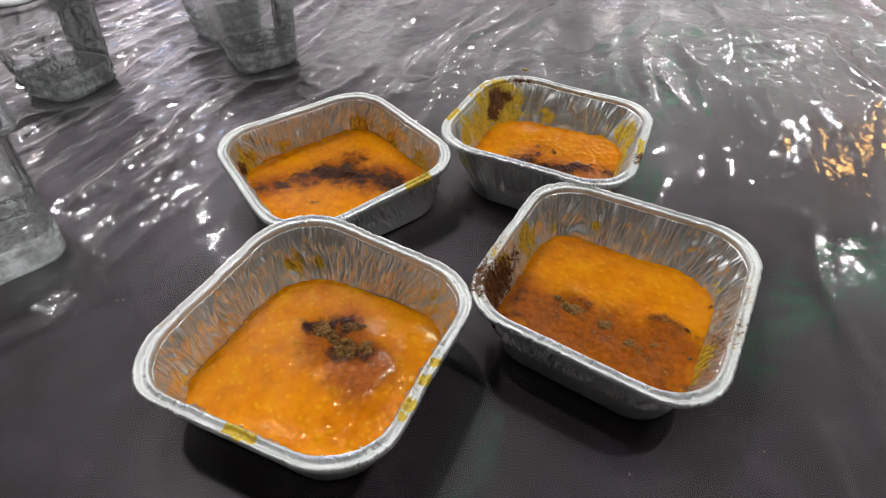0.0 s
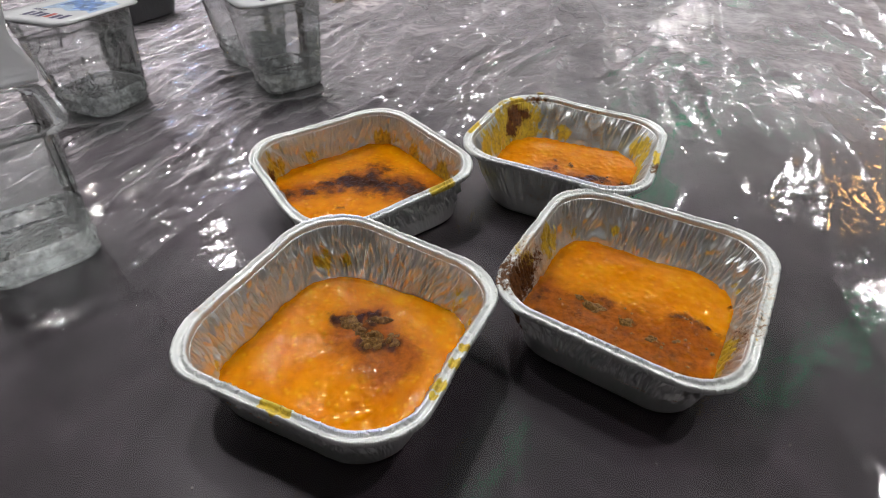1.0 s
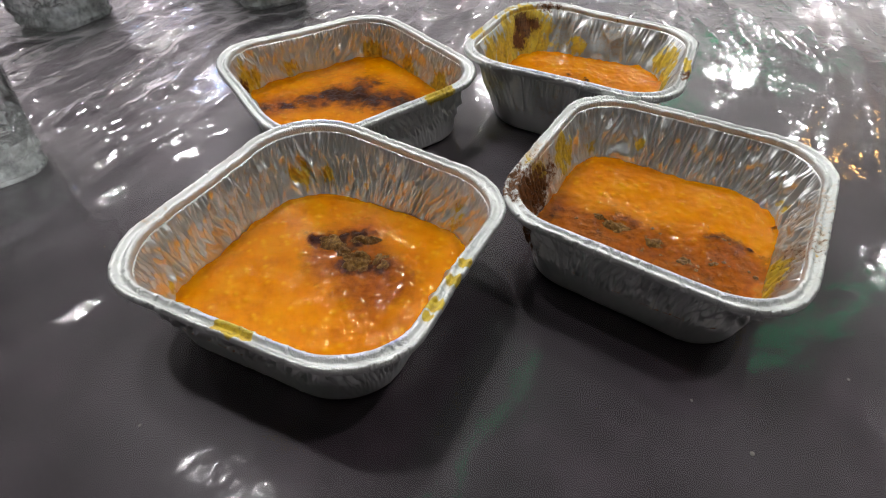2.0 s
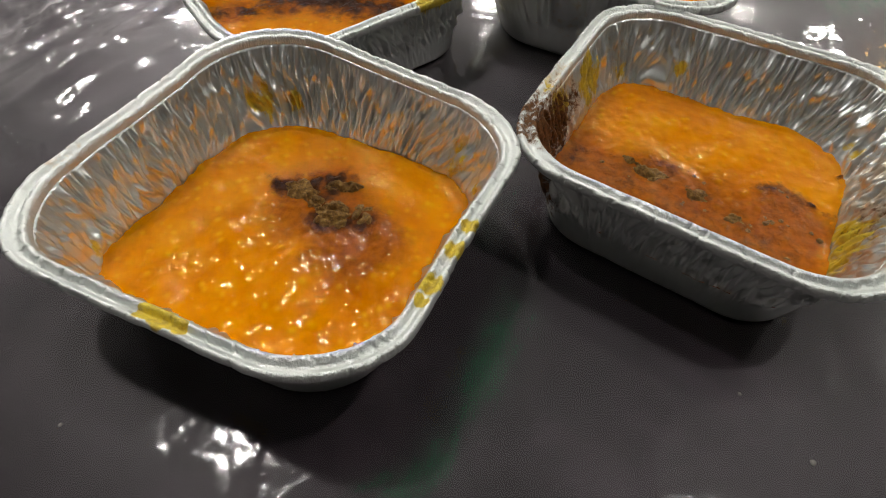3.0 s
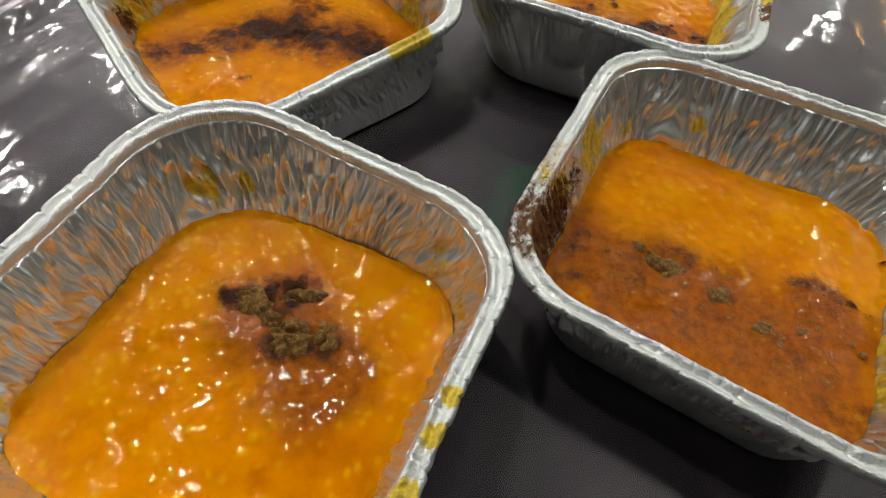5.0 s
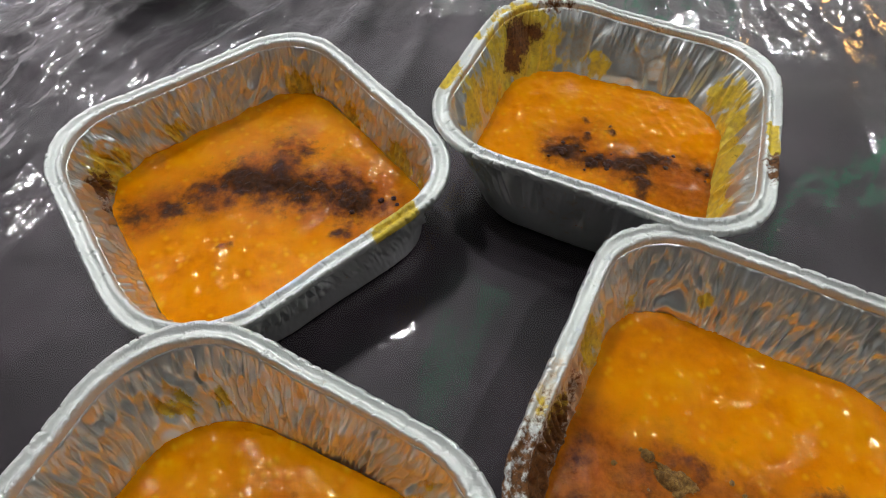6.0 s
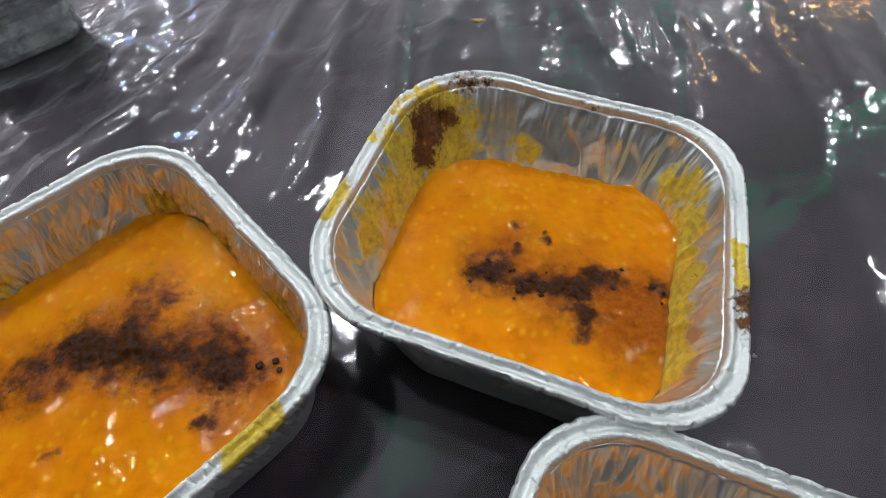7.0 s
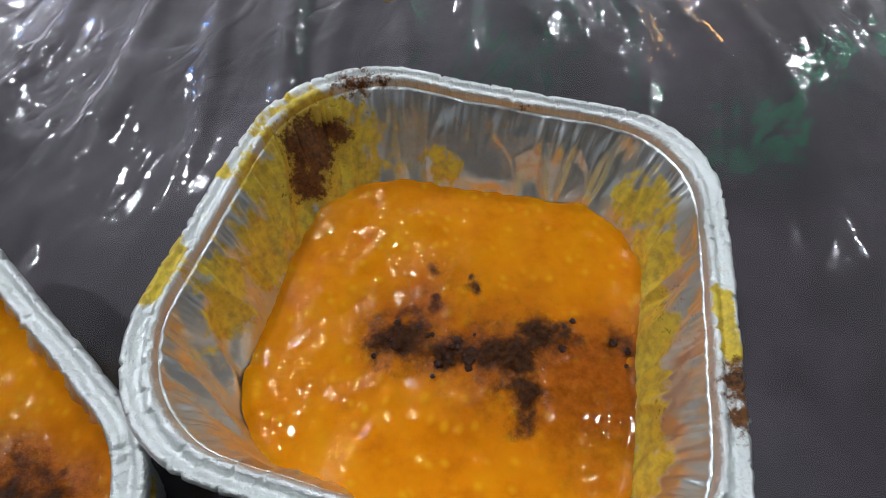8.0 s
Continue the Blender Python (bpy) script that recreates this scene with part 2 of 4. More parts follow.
LAMP_BLUE = glow("lamp_blue", (0.06, 0.25, 1.0), 45.0)
LAMP_GREEN = glow("lamp_green", (0.10, 0.85, 0.45), GREEN_POWER)


# ---- building helpers ----
def mesh_from(name, verts, faces, material, smooth=True, attrs=None):
    me = bpy.data.meshes.new(name)
    me.from_pydata([tuple(v) for v in verts], [], faces)
    me.materials.append(material)
    if smooth:
        me.polygons.foreach_set("use_smooth", [True] * len(me.polygons))
    for key, values in (attrs or {}).items():
        me.attributes.new(key, "FLOAT", "POINT").data.foreach_set("value", np.asarray(values, dtype=np.float32))
    me.update()
    return me


def part(name, data, parent=None, label="", at=None):
    """Links a mesh as one object, under a thing or a part where one is given."""
    ob = new(name, data)
    if parent:
        ob.parent = parent
    if at is not None:
        ob.matrix_basis = at
    if label:
        ob["label"] = label
    return ob


def from_bm(name, bm, material, smooth=False):
    me = bpy.data.meshes.new(name)
    bmesh.ops.recalc_face_normals(bm, faces=bm.faces)
    bm.to_mesh(me)
    bm.free()
    me.materials.append(material)
    if smooth:
        me.polygons.foreach_set("use_smooth", [True] * len(me.polygons))
    return me


def box(name, size, material, bevel=0.0):
    bm = bmesh.new()
    bmesh.ops.create_cube(bm, size=1)
    bmesh.ops.scale(bm, vec=size, verts=bm.verts)
    if bevel:
        bmesh.ops.bevel(bm, geom=list(bm.edges), offset=bevel, segments=2, affect="EDGES", profile=0.6)
    return from_bm(name, bm, material)


def smooth01(x, lo, hi):
    t = min(1.0, max(0.0, (x - lo) / (hi - lo)))
    return t * t * (3 - 2 * t)


def rounded_square(radii, count):
    """Points along the square from -1 to 1 with rounded corners, evenly spaced: corner order (-,-), (-,+), (+,+), (+,-)."""
    pts = []
    for (sx, sy), start, r in zip(((-1, -1), (-1, 1), (1, 1), (1, -1)), (270, 180, 90, 0), radii):
        for i in range(13):
            a = radians(start - 90 * i / 12)
            pts.append((sx * (1 - r) + r * math.cos(a), sy * (1 - r) + r * math.sin(a)))
    pts = np.array(pts + pts[:1])
    # every corner arc runs clockwise in the order above
    run = np.r_[0, np.cumsum(np.hypot(*np.diff(pts, axis=0).T))]
    at = np.linspace(0, run[-1], count, endpoint=False)
    return np.stack([np.interp(at, run, pts[:, 0]), np.interp(at, run, pts[:, 1])], 1), at / run[-1]


def bilinear(corners, u, v):
    a, b, c, d = (np.array(p, float) for p in corners)
    return ((1 - u) * (1 - v) * a + (1 - u) * (1 + v) * b + (1 + u) * (1 + v) * c + (1 + u) * (1 - v) * d) / 4


def blob_value(x, y, blobs):
    """The strongest of soft round blots (x, y, radius, strength)."""
    best = 0.0
    for bx, by, r, s in blobs:
        q = ((x - bx) ** 2 + (y - by) ** 2) / (r * r)
        if q < 4:
            best = max(best, s * math.exp(-q * 0.9))
    return best


# ---- the setting: room, table, covering ----
CEILING_Z = 1.9
ROOM = (-10.0, 10.0, -1.5, 12.0)


def build_room():
    x0, x1, y0, y1 = ROOM
    cx, cy, w, d = (x0 + x1) / 2, (y0 + y1) / 2, x1 - x0, y1 - y0
    h = CEILING_Z + 0.75
    mid = (CEILING_Z - 0.75) / 2
    for name, size, place, mat in (
        ("floor", (w + 0.4, d + 0.4, 0.1), (cx, cy, -0.80), FLOOR),
        ("ceiling", (w + 0.4, d + 0.4, 0.1), (cx, cy, CEILING_Z + 0.05), CEIL),
        ("wall_north", (w, 0.15, h), (cx, y1 + 0.075, mid), WALL),
        # unseen, added close and dark to cut the light from the south
        ("wall_south", (w, 0.15, h), (cx, y0 - 0.075, mid), SHADE_WALL),
        ("wall_east", (0.15, d, h), (x1 + 0.075, cy, mid), WALL),
        ("wall_west", (0.15, d, h), (x0 - 0.075, cy, mid), WALL),
    ):
        part(name, box(name, size, mat), at=pose(*place))
        tagged(bpy.data.objects[name], "unseen dark wall, added to darken what the trays' outer sides reflect" if mat is SHADE_WALL else f"plain painted {name.split('_')[0]} closing the room", name.split("_")[0], kind="structure")


build_room()


def ceiling_lamp(x, y, size, material, label):
    lamp = tagged(new("ceiling_light"), label, "ceiling light", "lights on the ceiling")
    lamp.matrix_basis = pose(x, y, CEILING_Z)
    bm = bmesh.new()
    for r0, r1, z0, z1 in ((size * 0.5, size * 0.56, -0.018, 0.0),):
        rings = []
        for r, z in ((r0, z0 + 0.006), (r0, z0), (r1, z0), (r1 * 1.02, z1), (r0, z1)):
            rings.append([bm.verts.new((r * math.cos(2 * math.pi * i / 32), r * math.sin(2 * math.pi * i / 32), z)) for i in range(32)])
        for a, b in zip(rings, rings[1:] + rings[:1]):
            for i in range(32):
                bm.faces.new((a[i], a[(i + 1) % 32], b[(i + 1) % 32], b[i]))
    part("frame", from_bm("frame", bm, STEEL), lamp)
    bm = bmesh.new()
    bmesh.ops.create_circle(bm, cap_ends=True, segments=32, radius=size * 0.5)
    part("diffuser", from_bm("diffuser", bm, material), lamp, at=pose(0, 0, -0.010))
    return lamp


for lx, ly in ((-0.36, 1.22), (2.05, 1.08), (2.60, 2.20), (1.40, 2.85), (-2.75, 3.00), (-1.90, 3.70), (-2.30, 1.85), (-0.45, 1.90), (0.93, 0.27), (-0.76, 0.73), (-1.52, 2.42), (2.50, 3.35), (2.45, 4.70), (1.70, 5.75), (0.3, 4.2), (-3.6, 5.4), (-1.1, 5.6), (3.7, 5.5), (-2.6, 7.5), (0.3, 7.7), (3.1, 7.5), (4.6, 3.2), (-4.7, 3.4)):
    ceiling_lamp(lx, ly, 0.145, LAMP_ON, "round white ceiling downlight, switched on")
ceiling_lamp(2.95, 3.25, 0.22, LAMP_WARM, "round amber ceiling light, switched on")
ceiling_lamp(-2.25, 4.25, 0.12, LAMP_BLUE, "small blue ceiling accent light, switched on")


def green_strip(a, b, width):
    a, b = Vector((*a, CEILING_Z)), Vector((*b, CEILING_Z))
    run = b - a
    thing = tagged(new("light_strip"), "soft green light strip running along the ceiling", "light strip", "green strips on the ceiling")
    thing.matrix_basis = Matrix.Translation((a + b) / 2) @ pose(0, 0, 0, 0, 0, math.degrees(math.atan2(run.y, run.x)))
    part("channel", box("channel", (run.length, width, 0.012), STEEL, 0.003), thing, at=pose(0, 0, -0.006))
    part("diffuser", box("diffuser", (run.length - 0.02, width * 0.9, 0.008), LAMP_GREEN, 0.002), thing, at=pose(0, 0, -0.017))


green_strip((-0.25, 0.35), (2.15, 4.85), 0.12)
green_strip((1.35, 1.50), (3.40, 2.55), 0.12)
green_strip((2.2, 4.95), (3.9, 4.80), 0.14)


def build_table():
    table = tagged(new("table"), "wooden table under a dark vinyl covering", "table")
    table.matrix_basis = pose(0, 0.40, 0)
    part("tabletop", box("tabletop", (1.56, 1.36, 0.035), WOOD, 0.004), table, at=pose(0, 0, -0.0215))
    leg = box("leg", (0.06, 0.06, 0.711), WOOD, 0.004)
    for sx in (-1, 1):
        for sy in (-1, 1):
            part("leg", leg, table, at=pose(0.70 * sx, 0.60 * sy, -0.3945))


build_table()


# ---- foil trays: places and forms, in decimetres ----
# corners of the outer rim, in the order front-left, back-left, back-right, front-right of each tray;
# foot: how far the tray's floor lies inside the rim, at both ends of its left, back, right and front sides
TRAYS = {
    "A": dict(corners=((-1.174, 0.976), (-0.711, 2.000), (0.261, 1.498), (-0.150, 0.589)), radii=(0.46, 0.58, 0.44, 0.48), level=0.100, foot=((0.13, 0.165), (0.23, 0.14), (0.115, 0.125), (0.075, 0.08)), lift=(0.001, 0.038, 0.003, 0.012)),
    "B": dict(corners=((0.105, 1.385), (0.600, 2.291), (1.590, 1.781), (0.997, 0.827)), radii=(0.42, 0.42, 0.46, 0.46), level=0.110, foot=((0.145, 0.15), (0.21, 0.235), (0.125, 0.12), (0.08, 0.08)), lift=(0.000, 0.021, 0.001, 0.001)),
    "C": dict(corners=((-1.395, 2.613), (-0.537, 3.341), (0.186, 2.446), (-0.707, 1.714)), radii=(0.46, 0.46, 0.42, 0.60), level=0.105, foot=((0.11, 0.095), (0.105, 0.105), (0.06, 0.06), (0.09, 0.11)), lift=(0.014, 0.005, 0.001, -0.047)),
    "D": dict(corners=((-0.071, 2.582), (0.393, 3.577), (1.433, 3.067), (0.988, 2.068)), radii=(0.50, 0.62, 0.46, 0.44), level=0.115, foot=((0.22, 0.145), (0.30, 0.215), (0.145, 0.165), (0.06, 0.06)), lift=(0.033, 0.029, 0.002, 0.032)),
    "E": dict(corners=((-5.15, 6.55), (-4.70, 7.55), (-3.70, 7.05), (-4.15, 6.05)), radii=(0.40, 0.40, 0.40, 0.40), level=0.08, foot=((0.12, 0.12),) * 4),
}
TOP_S, TOP_Z, LOW_Z = 0.908, 0.308, 0.022


def inner_quad(corners, foot):
    """The four-sided figure inside another, each side moved inwards by its own amounts."""
    c = [np.array(p, float) for p in corners]
    centre = sum(c) / 4
    lines = []
    for i, (d0, d1) in enumerate(foot):
        p, q = c[i], c[(i + 1) % 4]
        n = np.array([-(q - p)[1], (q - p)[0]]) / np.linalg.norm(q - p)
        n *= np.sign(n @ (centre - p))
        lines.append(np.cross([*(p + n * d0), 1], [*(q + n * d1), 1]))
    out = []
    for i in range(4):
        x = np.cross(lines[i - 1], lines[i])
        out.append(tuple(x[:2] / x[2]))
    return tuple(out)


for _tray in TRAYS.values():
    _mid = sum((np.array(c) for c in _tray["corners"]), np.zeros(2)) / 4
    _tray["corners"] = tuple(tuple(_mid + (np.array(c) - _mid) * 0.996) for c in _tray["corners"])
    _tray["low"] = inner_quad(_tray["corners"], _tray["foot"])
    _tray.setdefault("lift", (0.0, 0.0, 0.0, 0.0))


def outline(tray, count):
    """Points round the rim's edge, the same points round the floor, and how far along each lies."""
    unit, along = rounded_square(tray["radii"], count)
    low_unit, _ = rounded_square([min(0.62, r * 1.04) for r in tray["radii"]], count)
    rim = np.array([bilinear(tray["corners"], u, v) for u, v in unit])
    low = np.array([bilinear(tray["low"], u, v) for u, v in low_unit])
    return unit, along, rim, low


def wall_ring(tray, rim, low, z):
    """The foil wall's outline at a height."""
    f = (TOP_Z - z) / (TOP_Z - LOW_Z)
    centre = bilinear(tray["corners"], 0, 0)
    f = np.asarray(f)[..., None] if np.ndim(f) else f
    return (centre + (rim - centre) * TOP_S) * (1 - f) + low * f


def trail(start, end, radius, strength, count=22, seed=0.0):
    """A row of overlapping blots between two points, uneven in strength."""
    out = []
    for i in range(count):
        f = i / (count - 1)
        x, y, z = (a + (b - a) * f for a, b in zip(start, end))
        out.append((x, y, z + 0.012 * noise.noise((f * 6, seed, 0)), radius * (1 + 0.35 * noise.noise((f * 9, seed, 2))), strength * (1 + 0.30 * noise.noise((f * 7, seed, 5)))))
    return tuple(out)


# blots on the foil: x, y, height, radius, strength
OIL = {
    "A": (*trail((-0.64, 0.805, 0.33), (-0.55, 0.77, 0.33), 0.022, 1.2, 7, 1), (0.05, 1.08, 0.33, 0.025, 1.1), (0.02, 1.00, 0.33, 0.03, 1.1), (-0.04, 0.90, 0.33, 0.03, 1.1), (-0.06, 0.86, 0.33, 0.02, 1.0),
          (-0.66, 1.72, 0.17, 0.07, 0.8), (-0.55, 1.76, 0.16, 0.06, 0.7), (0.05, 1.50, 0.14, 0.09, 0.7), (-0.96, 1.10, 0.16, 0.08, 0.6), (0.10, 1.36, 0.15, 0.06, 0.6)),
    "B": ((0.45, 1.88, 0.22, 0.10, 0.9), (0.60, 2.08, 0.16, 0.07, 0.7), (1.36, 1.62, 0.15, 0.06, 0.6), (1.15, 1.20, 0.16, 0.15, 0.8), (0.34, 1.66, 0.27, 0.09, 0.8), (0.85, 2.02, 0.2, 0.04, 0.7)),
    "C": ((-0.10, 2.24, 0.33, 0.09, 1.0), (-0.05, 2.28, 0.33, 0.05, 1.0), (-0.55, 3.14, 0.14, 0.12, 0.8), (-0.30, 2.92, 0.13, 0.10, 0.9), (-0.12, 2.68, 0.13, 0.10, 0.95), (-1.16, 2.60, 0.18, 0.12, 0.9),
          (-1.0, 2.80, 0.16, 0.08, 0.7), (-0.04, 2.50, 0.14, 0.08, 0.9), (-0.80, 2.98, 0.15, 0.06, 0.6)),
    "D": ((0.40, 3.30, 0.18, 0.20, 1.1), (0.30, 3.16, 0.18, 0.16, 1.0), (0.22, 3.02, 0.18, 0.13, 0.95), (1.24, 2.84, 0.16, 0.10, 0.9), (1.12, 2.52, 0.13, 0.09, 1.1), (1.05, 2.38, 0.13, 0.09, 1.1), (0.14, 2.93, 0.22, 0.09, 1.1), (0.17, 2.83, 0.2, 0.07, 0.9), (0.30, 3.14, 0.26, 0.10, 0.9), (0.09, 2.93, 0.33, 0.06, 1.0), (0.07, 2.86, 0.33, 0.04, 1.0), (0.20, 3.15, 0.33, 0.03, 0.9),
          *trail((1.195, 2.62, 0.33), (1.16, 2.50, 0.33), 0.022, 1.15, 8, 4),  (1.22, 2.96, 0.20, 0.10, 0.85), (1.27, 2.90, 0.22, 0.08, 0.8), *trail((1.24, 2.84, 0.145), (0.99, 2.22, 0.135), 0.075, 1.25, seed=3),
          (0.74, 3.20, 0.18, 0.09, 0.8), (0.50, 3.36, 0.2, 0.09, 0.8), (0.16, 2.75, 0.20, 0.05, 0.75), (0.20, 2.60, 0.2, 0.05, 0.7)),
    "E": (),
}
SPICE = {
    "A": ((-1.03, 1.20, 0.28, 0.03, 0.3),),
    "B": ((0.24, 1.52, 0.22, 0.15, 1.0), (0.30, 1.64, 0.20, 0.13, 0.9), (0.27, 1.46, 0.15, 0.12, 1.0), (0.38, 1.76, 0.22, 0.07, 0.6), (0.23, 1.46, 0.33, 0.07, 0.45), (0.29, 1.63, 0.33, 0.07, 0.45), (1.20, 1.22, 0.24, 0.16, 0.45)),
    "C": ((-1.16, 2.53, 0.18, 0.07, 0.9), (-1.12, 2.46, 0.14, 0.06, 0.8)),
    "D": ((0.38, 3.30, 0.23, 0.085, 1.0), (0.36, 3.22, 0.18, 0.06, 0.9), (0.46, 3.33, 0.24, 0.05, 0.8), (0.31, 3.28, 0.25, 0.06, 0.6), (0.54, 3.41, 0.33, 0.08, 0.6), (0.62, 3.39, 0.33, 0.05, 0.55), (0.96, 3.23, 0.33, 0.04, 0.5),
          *trail((1.24, 2.72, 0.195), (1.03, 2.22, 0.175), 0.045, 1.4, seed=8), (0.28, 3.18, 0.2, 0.07, 0.5), (0.42, 3.36, 0.22, 0.08, 0.6), (1.19, 2.54, 0.26, 0.07, 0.55), (1.15, 2.44, 0.33, 0.05, 0.8), (1.12, 2.38, 0.33, 0.04, 0.7), (0.15, 2.95, 0.22, 0.025, 0.7)),
    "E": (),
}
# food smears, and the pudding's orange reflection painted on walls such as D's back
SMEAR_REFLECTION = {
    "A": ((-1.05, 1.26, 0.27, 0.10, 0.7), (-0.85, 1.60, 0.22, 0.13, 0.55), (-0.9, 1.42, 0.22, 0.16, 0.5), (-0.3, 1.75, 0.2, 0.2, 0.45), (-0.65, 1.8, 0.2, 0.14, 0.5)),
    "B": ((0.32, 1.70, 0.24, 0.18, 0.8), (1.30, 1.45, 0.2, 0.22, 0.75), (1.2, 1.3, 0.2, 0.22, 0.8), (0.6, 2.1, 0.22, 0.1, 0.6), (0.25, 1.5, 0.33, 0.16, 0.6)),
    "C": ((-1.05, 2.3, 0.2, 0.14, 0.5), (-0.85, 2.05, 0.2, 0.14, 0.5), (-0.25, 2.9, 0.2, 0.12, 0.45)),
    "D": ((0.70, 3.30, 0.22, 0.18, 0.6), (0.95, 3.20, 0.22, 0.18, 0.65), (0.2, 2.62, 0.2, 0.12, 0.55), (0.13, 2.7, 0.2, 0.1, 0.5), (1.22, 2.72, 0.24, 0.12, 0.55), (1.15, 2.48, 0.25, 0.14, 0.7), (0.5, 2.45, 0.2, 0.2, 0.5)),
    "E": (),
}
# cinnamon on the pudding: x, y, radius, strength
DUST = {
    "A": ((-0.52, 1.40, 0.050, 0.8), (-0.46, 1.42, 0.055, 0.9), (-0.38, 1.43, 0.050, 0.9), (-0.32, 1.44, 0.035, 0.6), (-0.41, 1.35, 0.050, 0.7), (-0.37, 1.30, 0.060, 0.8), (-0.32, 1.28, 0.050, 0.75), (-0.26, 1.29, 0.050, 0.8), (-0.42, 1.29, 0.04, 0.5)),
    "B": ((0.55, 1.50, 0.16, 0.34), (0.75, 1.38, 0.16, 0.34), (0.92, 1.26, 0.16, 0.34), (0.62, 1.36, 0.14, 0.26), (0.82, 1.20, 0.14, 0.26), (1.02, 1.38, 0.12, 0.30), (0.70, 1.55, 0.07, 0.6), (0.80, 1.45, 0.05, 0.5), (0.90, 1.33, 0.05, 0.5), (1.04, 1.49, 0.06, 0.55), (1.17, 1.39, 0.022, 0.9), (1.29, 1.54, 0.016, 0.8), (0.64, 1.60, 0.05, 0.4), (1.11, 1.43, 0.06, 0.45), (0.42, 1.62, 0.06, 0.5), (0.40, 1.50, 0.05, 0.6), (0.97, 1.12, 0.08, 0.45), (1.05, 1.13, 0.05, 0.5)),
    "C": ((-1.08, 2.44, 0.07, 0.65), (-0.95, 2.47, 0.07, 0.75), (-0.84, 2.54, 0.075, 0.75), (-0.71, 2.61, 0.11, 0.95), (-0.60, 2.60, 0.11, 1.0), (-0.47, 2.55, 0.095, 0.9), (-0.36, 2.56, 0.095, 0.85), (-0.28, 2.51, 0.10, 0.95), (-0.29, 2.36, 0.04, 0.7), (-0.59, 2.82, 0.06, 0.6), (-0.49, 2.77, 0.06, 0.65), (-0.71, 2.32, 0.03, 0.55), (-0.53, 2.70, 0.07, 0.65), (-0.15, 2.50, 0.05, 0.5)),
    "D": ((0.55, 2.76, 0.075, 1.0), (0.64, 2.68, 0.055, 0.85), (0.69, 2.68, 0.06, 0.95), (0.74, 2.67, 0.065, 1.0), (0.80, 2.64, 0.065, 1.05), (0.88, 2.69, 0.065, 0.95), (0.94, 2.68, 0.045, 0.8), (1.05, 2.63, 0.05, 0.55), (0.80, 2.57, 0.065, 0.9), (0.78, 2.50, 0.04, 0.65), (0.76, 2.84, 0.026, 0.9), (0.65, 2.92, 0.025, 0.75), (0.64, 2.81, 0.028, 0.85), (0.55, 2.83, 0.028, 0.8), (0.76, 2.87, 0.015, 0.8), (1.10, 2.54, 0.05, 0.5)),
}
TINT = {
    "A": ((-0.40, 1.35, 0.17, 1.25), (-0.28, 1.21, 0.16, 1.3), (-0.26, 1.40, 0.08, 0.5), (-0.62, 0.86, 0.07, 0.5), (-0.50, 0.82, 0.05, 0.4)),
    "B": ((0.45, 1.55, 0.17, 1.3), (0.62, 1.48, 0.18, 1.4), (0.78, 1.38, 0.18, 1.4), (0.92, 1.28, 0.18, 1.4), (1.04, 1.34, 0.15, 1.2), (0.55, 1.35, 0.16, 1.2), (0.75, 1.22, 0.16, 1.2), (0.90, 1.12, 0.14, 1.1), (1.02, 1.15, 0.10, 0.7), (0.37, 1.48, 0.12, 1.2), (1.12, 1.40, 0.09, 0.8)),
    "C": ((-1.0, 2.47, 0.15, 0.9), (-0.8, 2.55, 0.16, 0.9), (-0.6, 2.62, 0.20, 0.9), (-0.35, 2.56, 0.20, 0.95), (-0.2, 2.5, 0.16, 0.9), (-0.55, 2.8, 0.12, 0.7), (-0.24, 2.36, 0.10, 0.7)),
    "D": ((0.80, 2.66, 0.20, 0.8), (0.96, 2.54, 0.19, 1.1), (0.58, 2.78, 0.15, 0.95), (0.72, 2.68, 0.14, 1.0), (1.08, 2.48, 0.12, 1.1), (1.06, 2.58, 0.12, 0.9), (0.92, 2.42, 0.12, 0.7), (0.68, 2.88, 0.12, 0.55), (1.02, 2.40, 0.10, 0.8)),
}
AROUND = 1300


def spots_3d(x, y, z, spots):
    best = 0.0
    for bx, by, bz, r, s in spots:
        q = ((x - bx) ** 2 + (y - by) ** 2 + (z - bz) ** 2) / (r * r)
        if q < 4:
            best = max(best, s * math.exp(-q * 0.8))
    return best


def creases(u, v, seed):
    """Crumpled foil: facets that meet in sharp valleys."""
    d = noise.voronoi((u, v, seed))[0]
    return min(d[1] - d[0], 0.55)


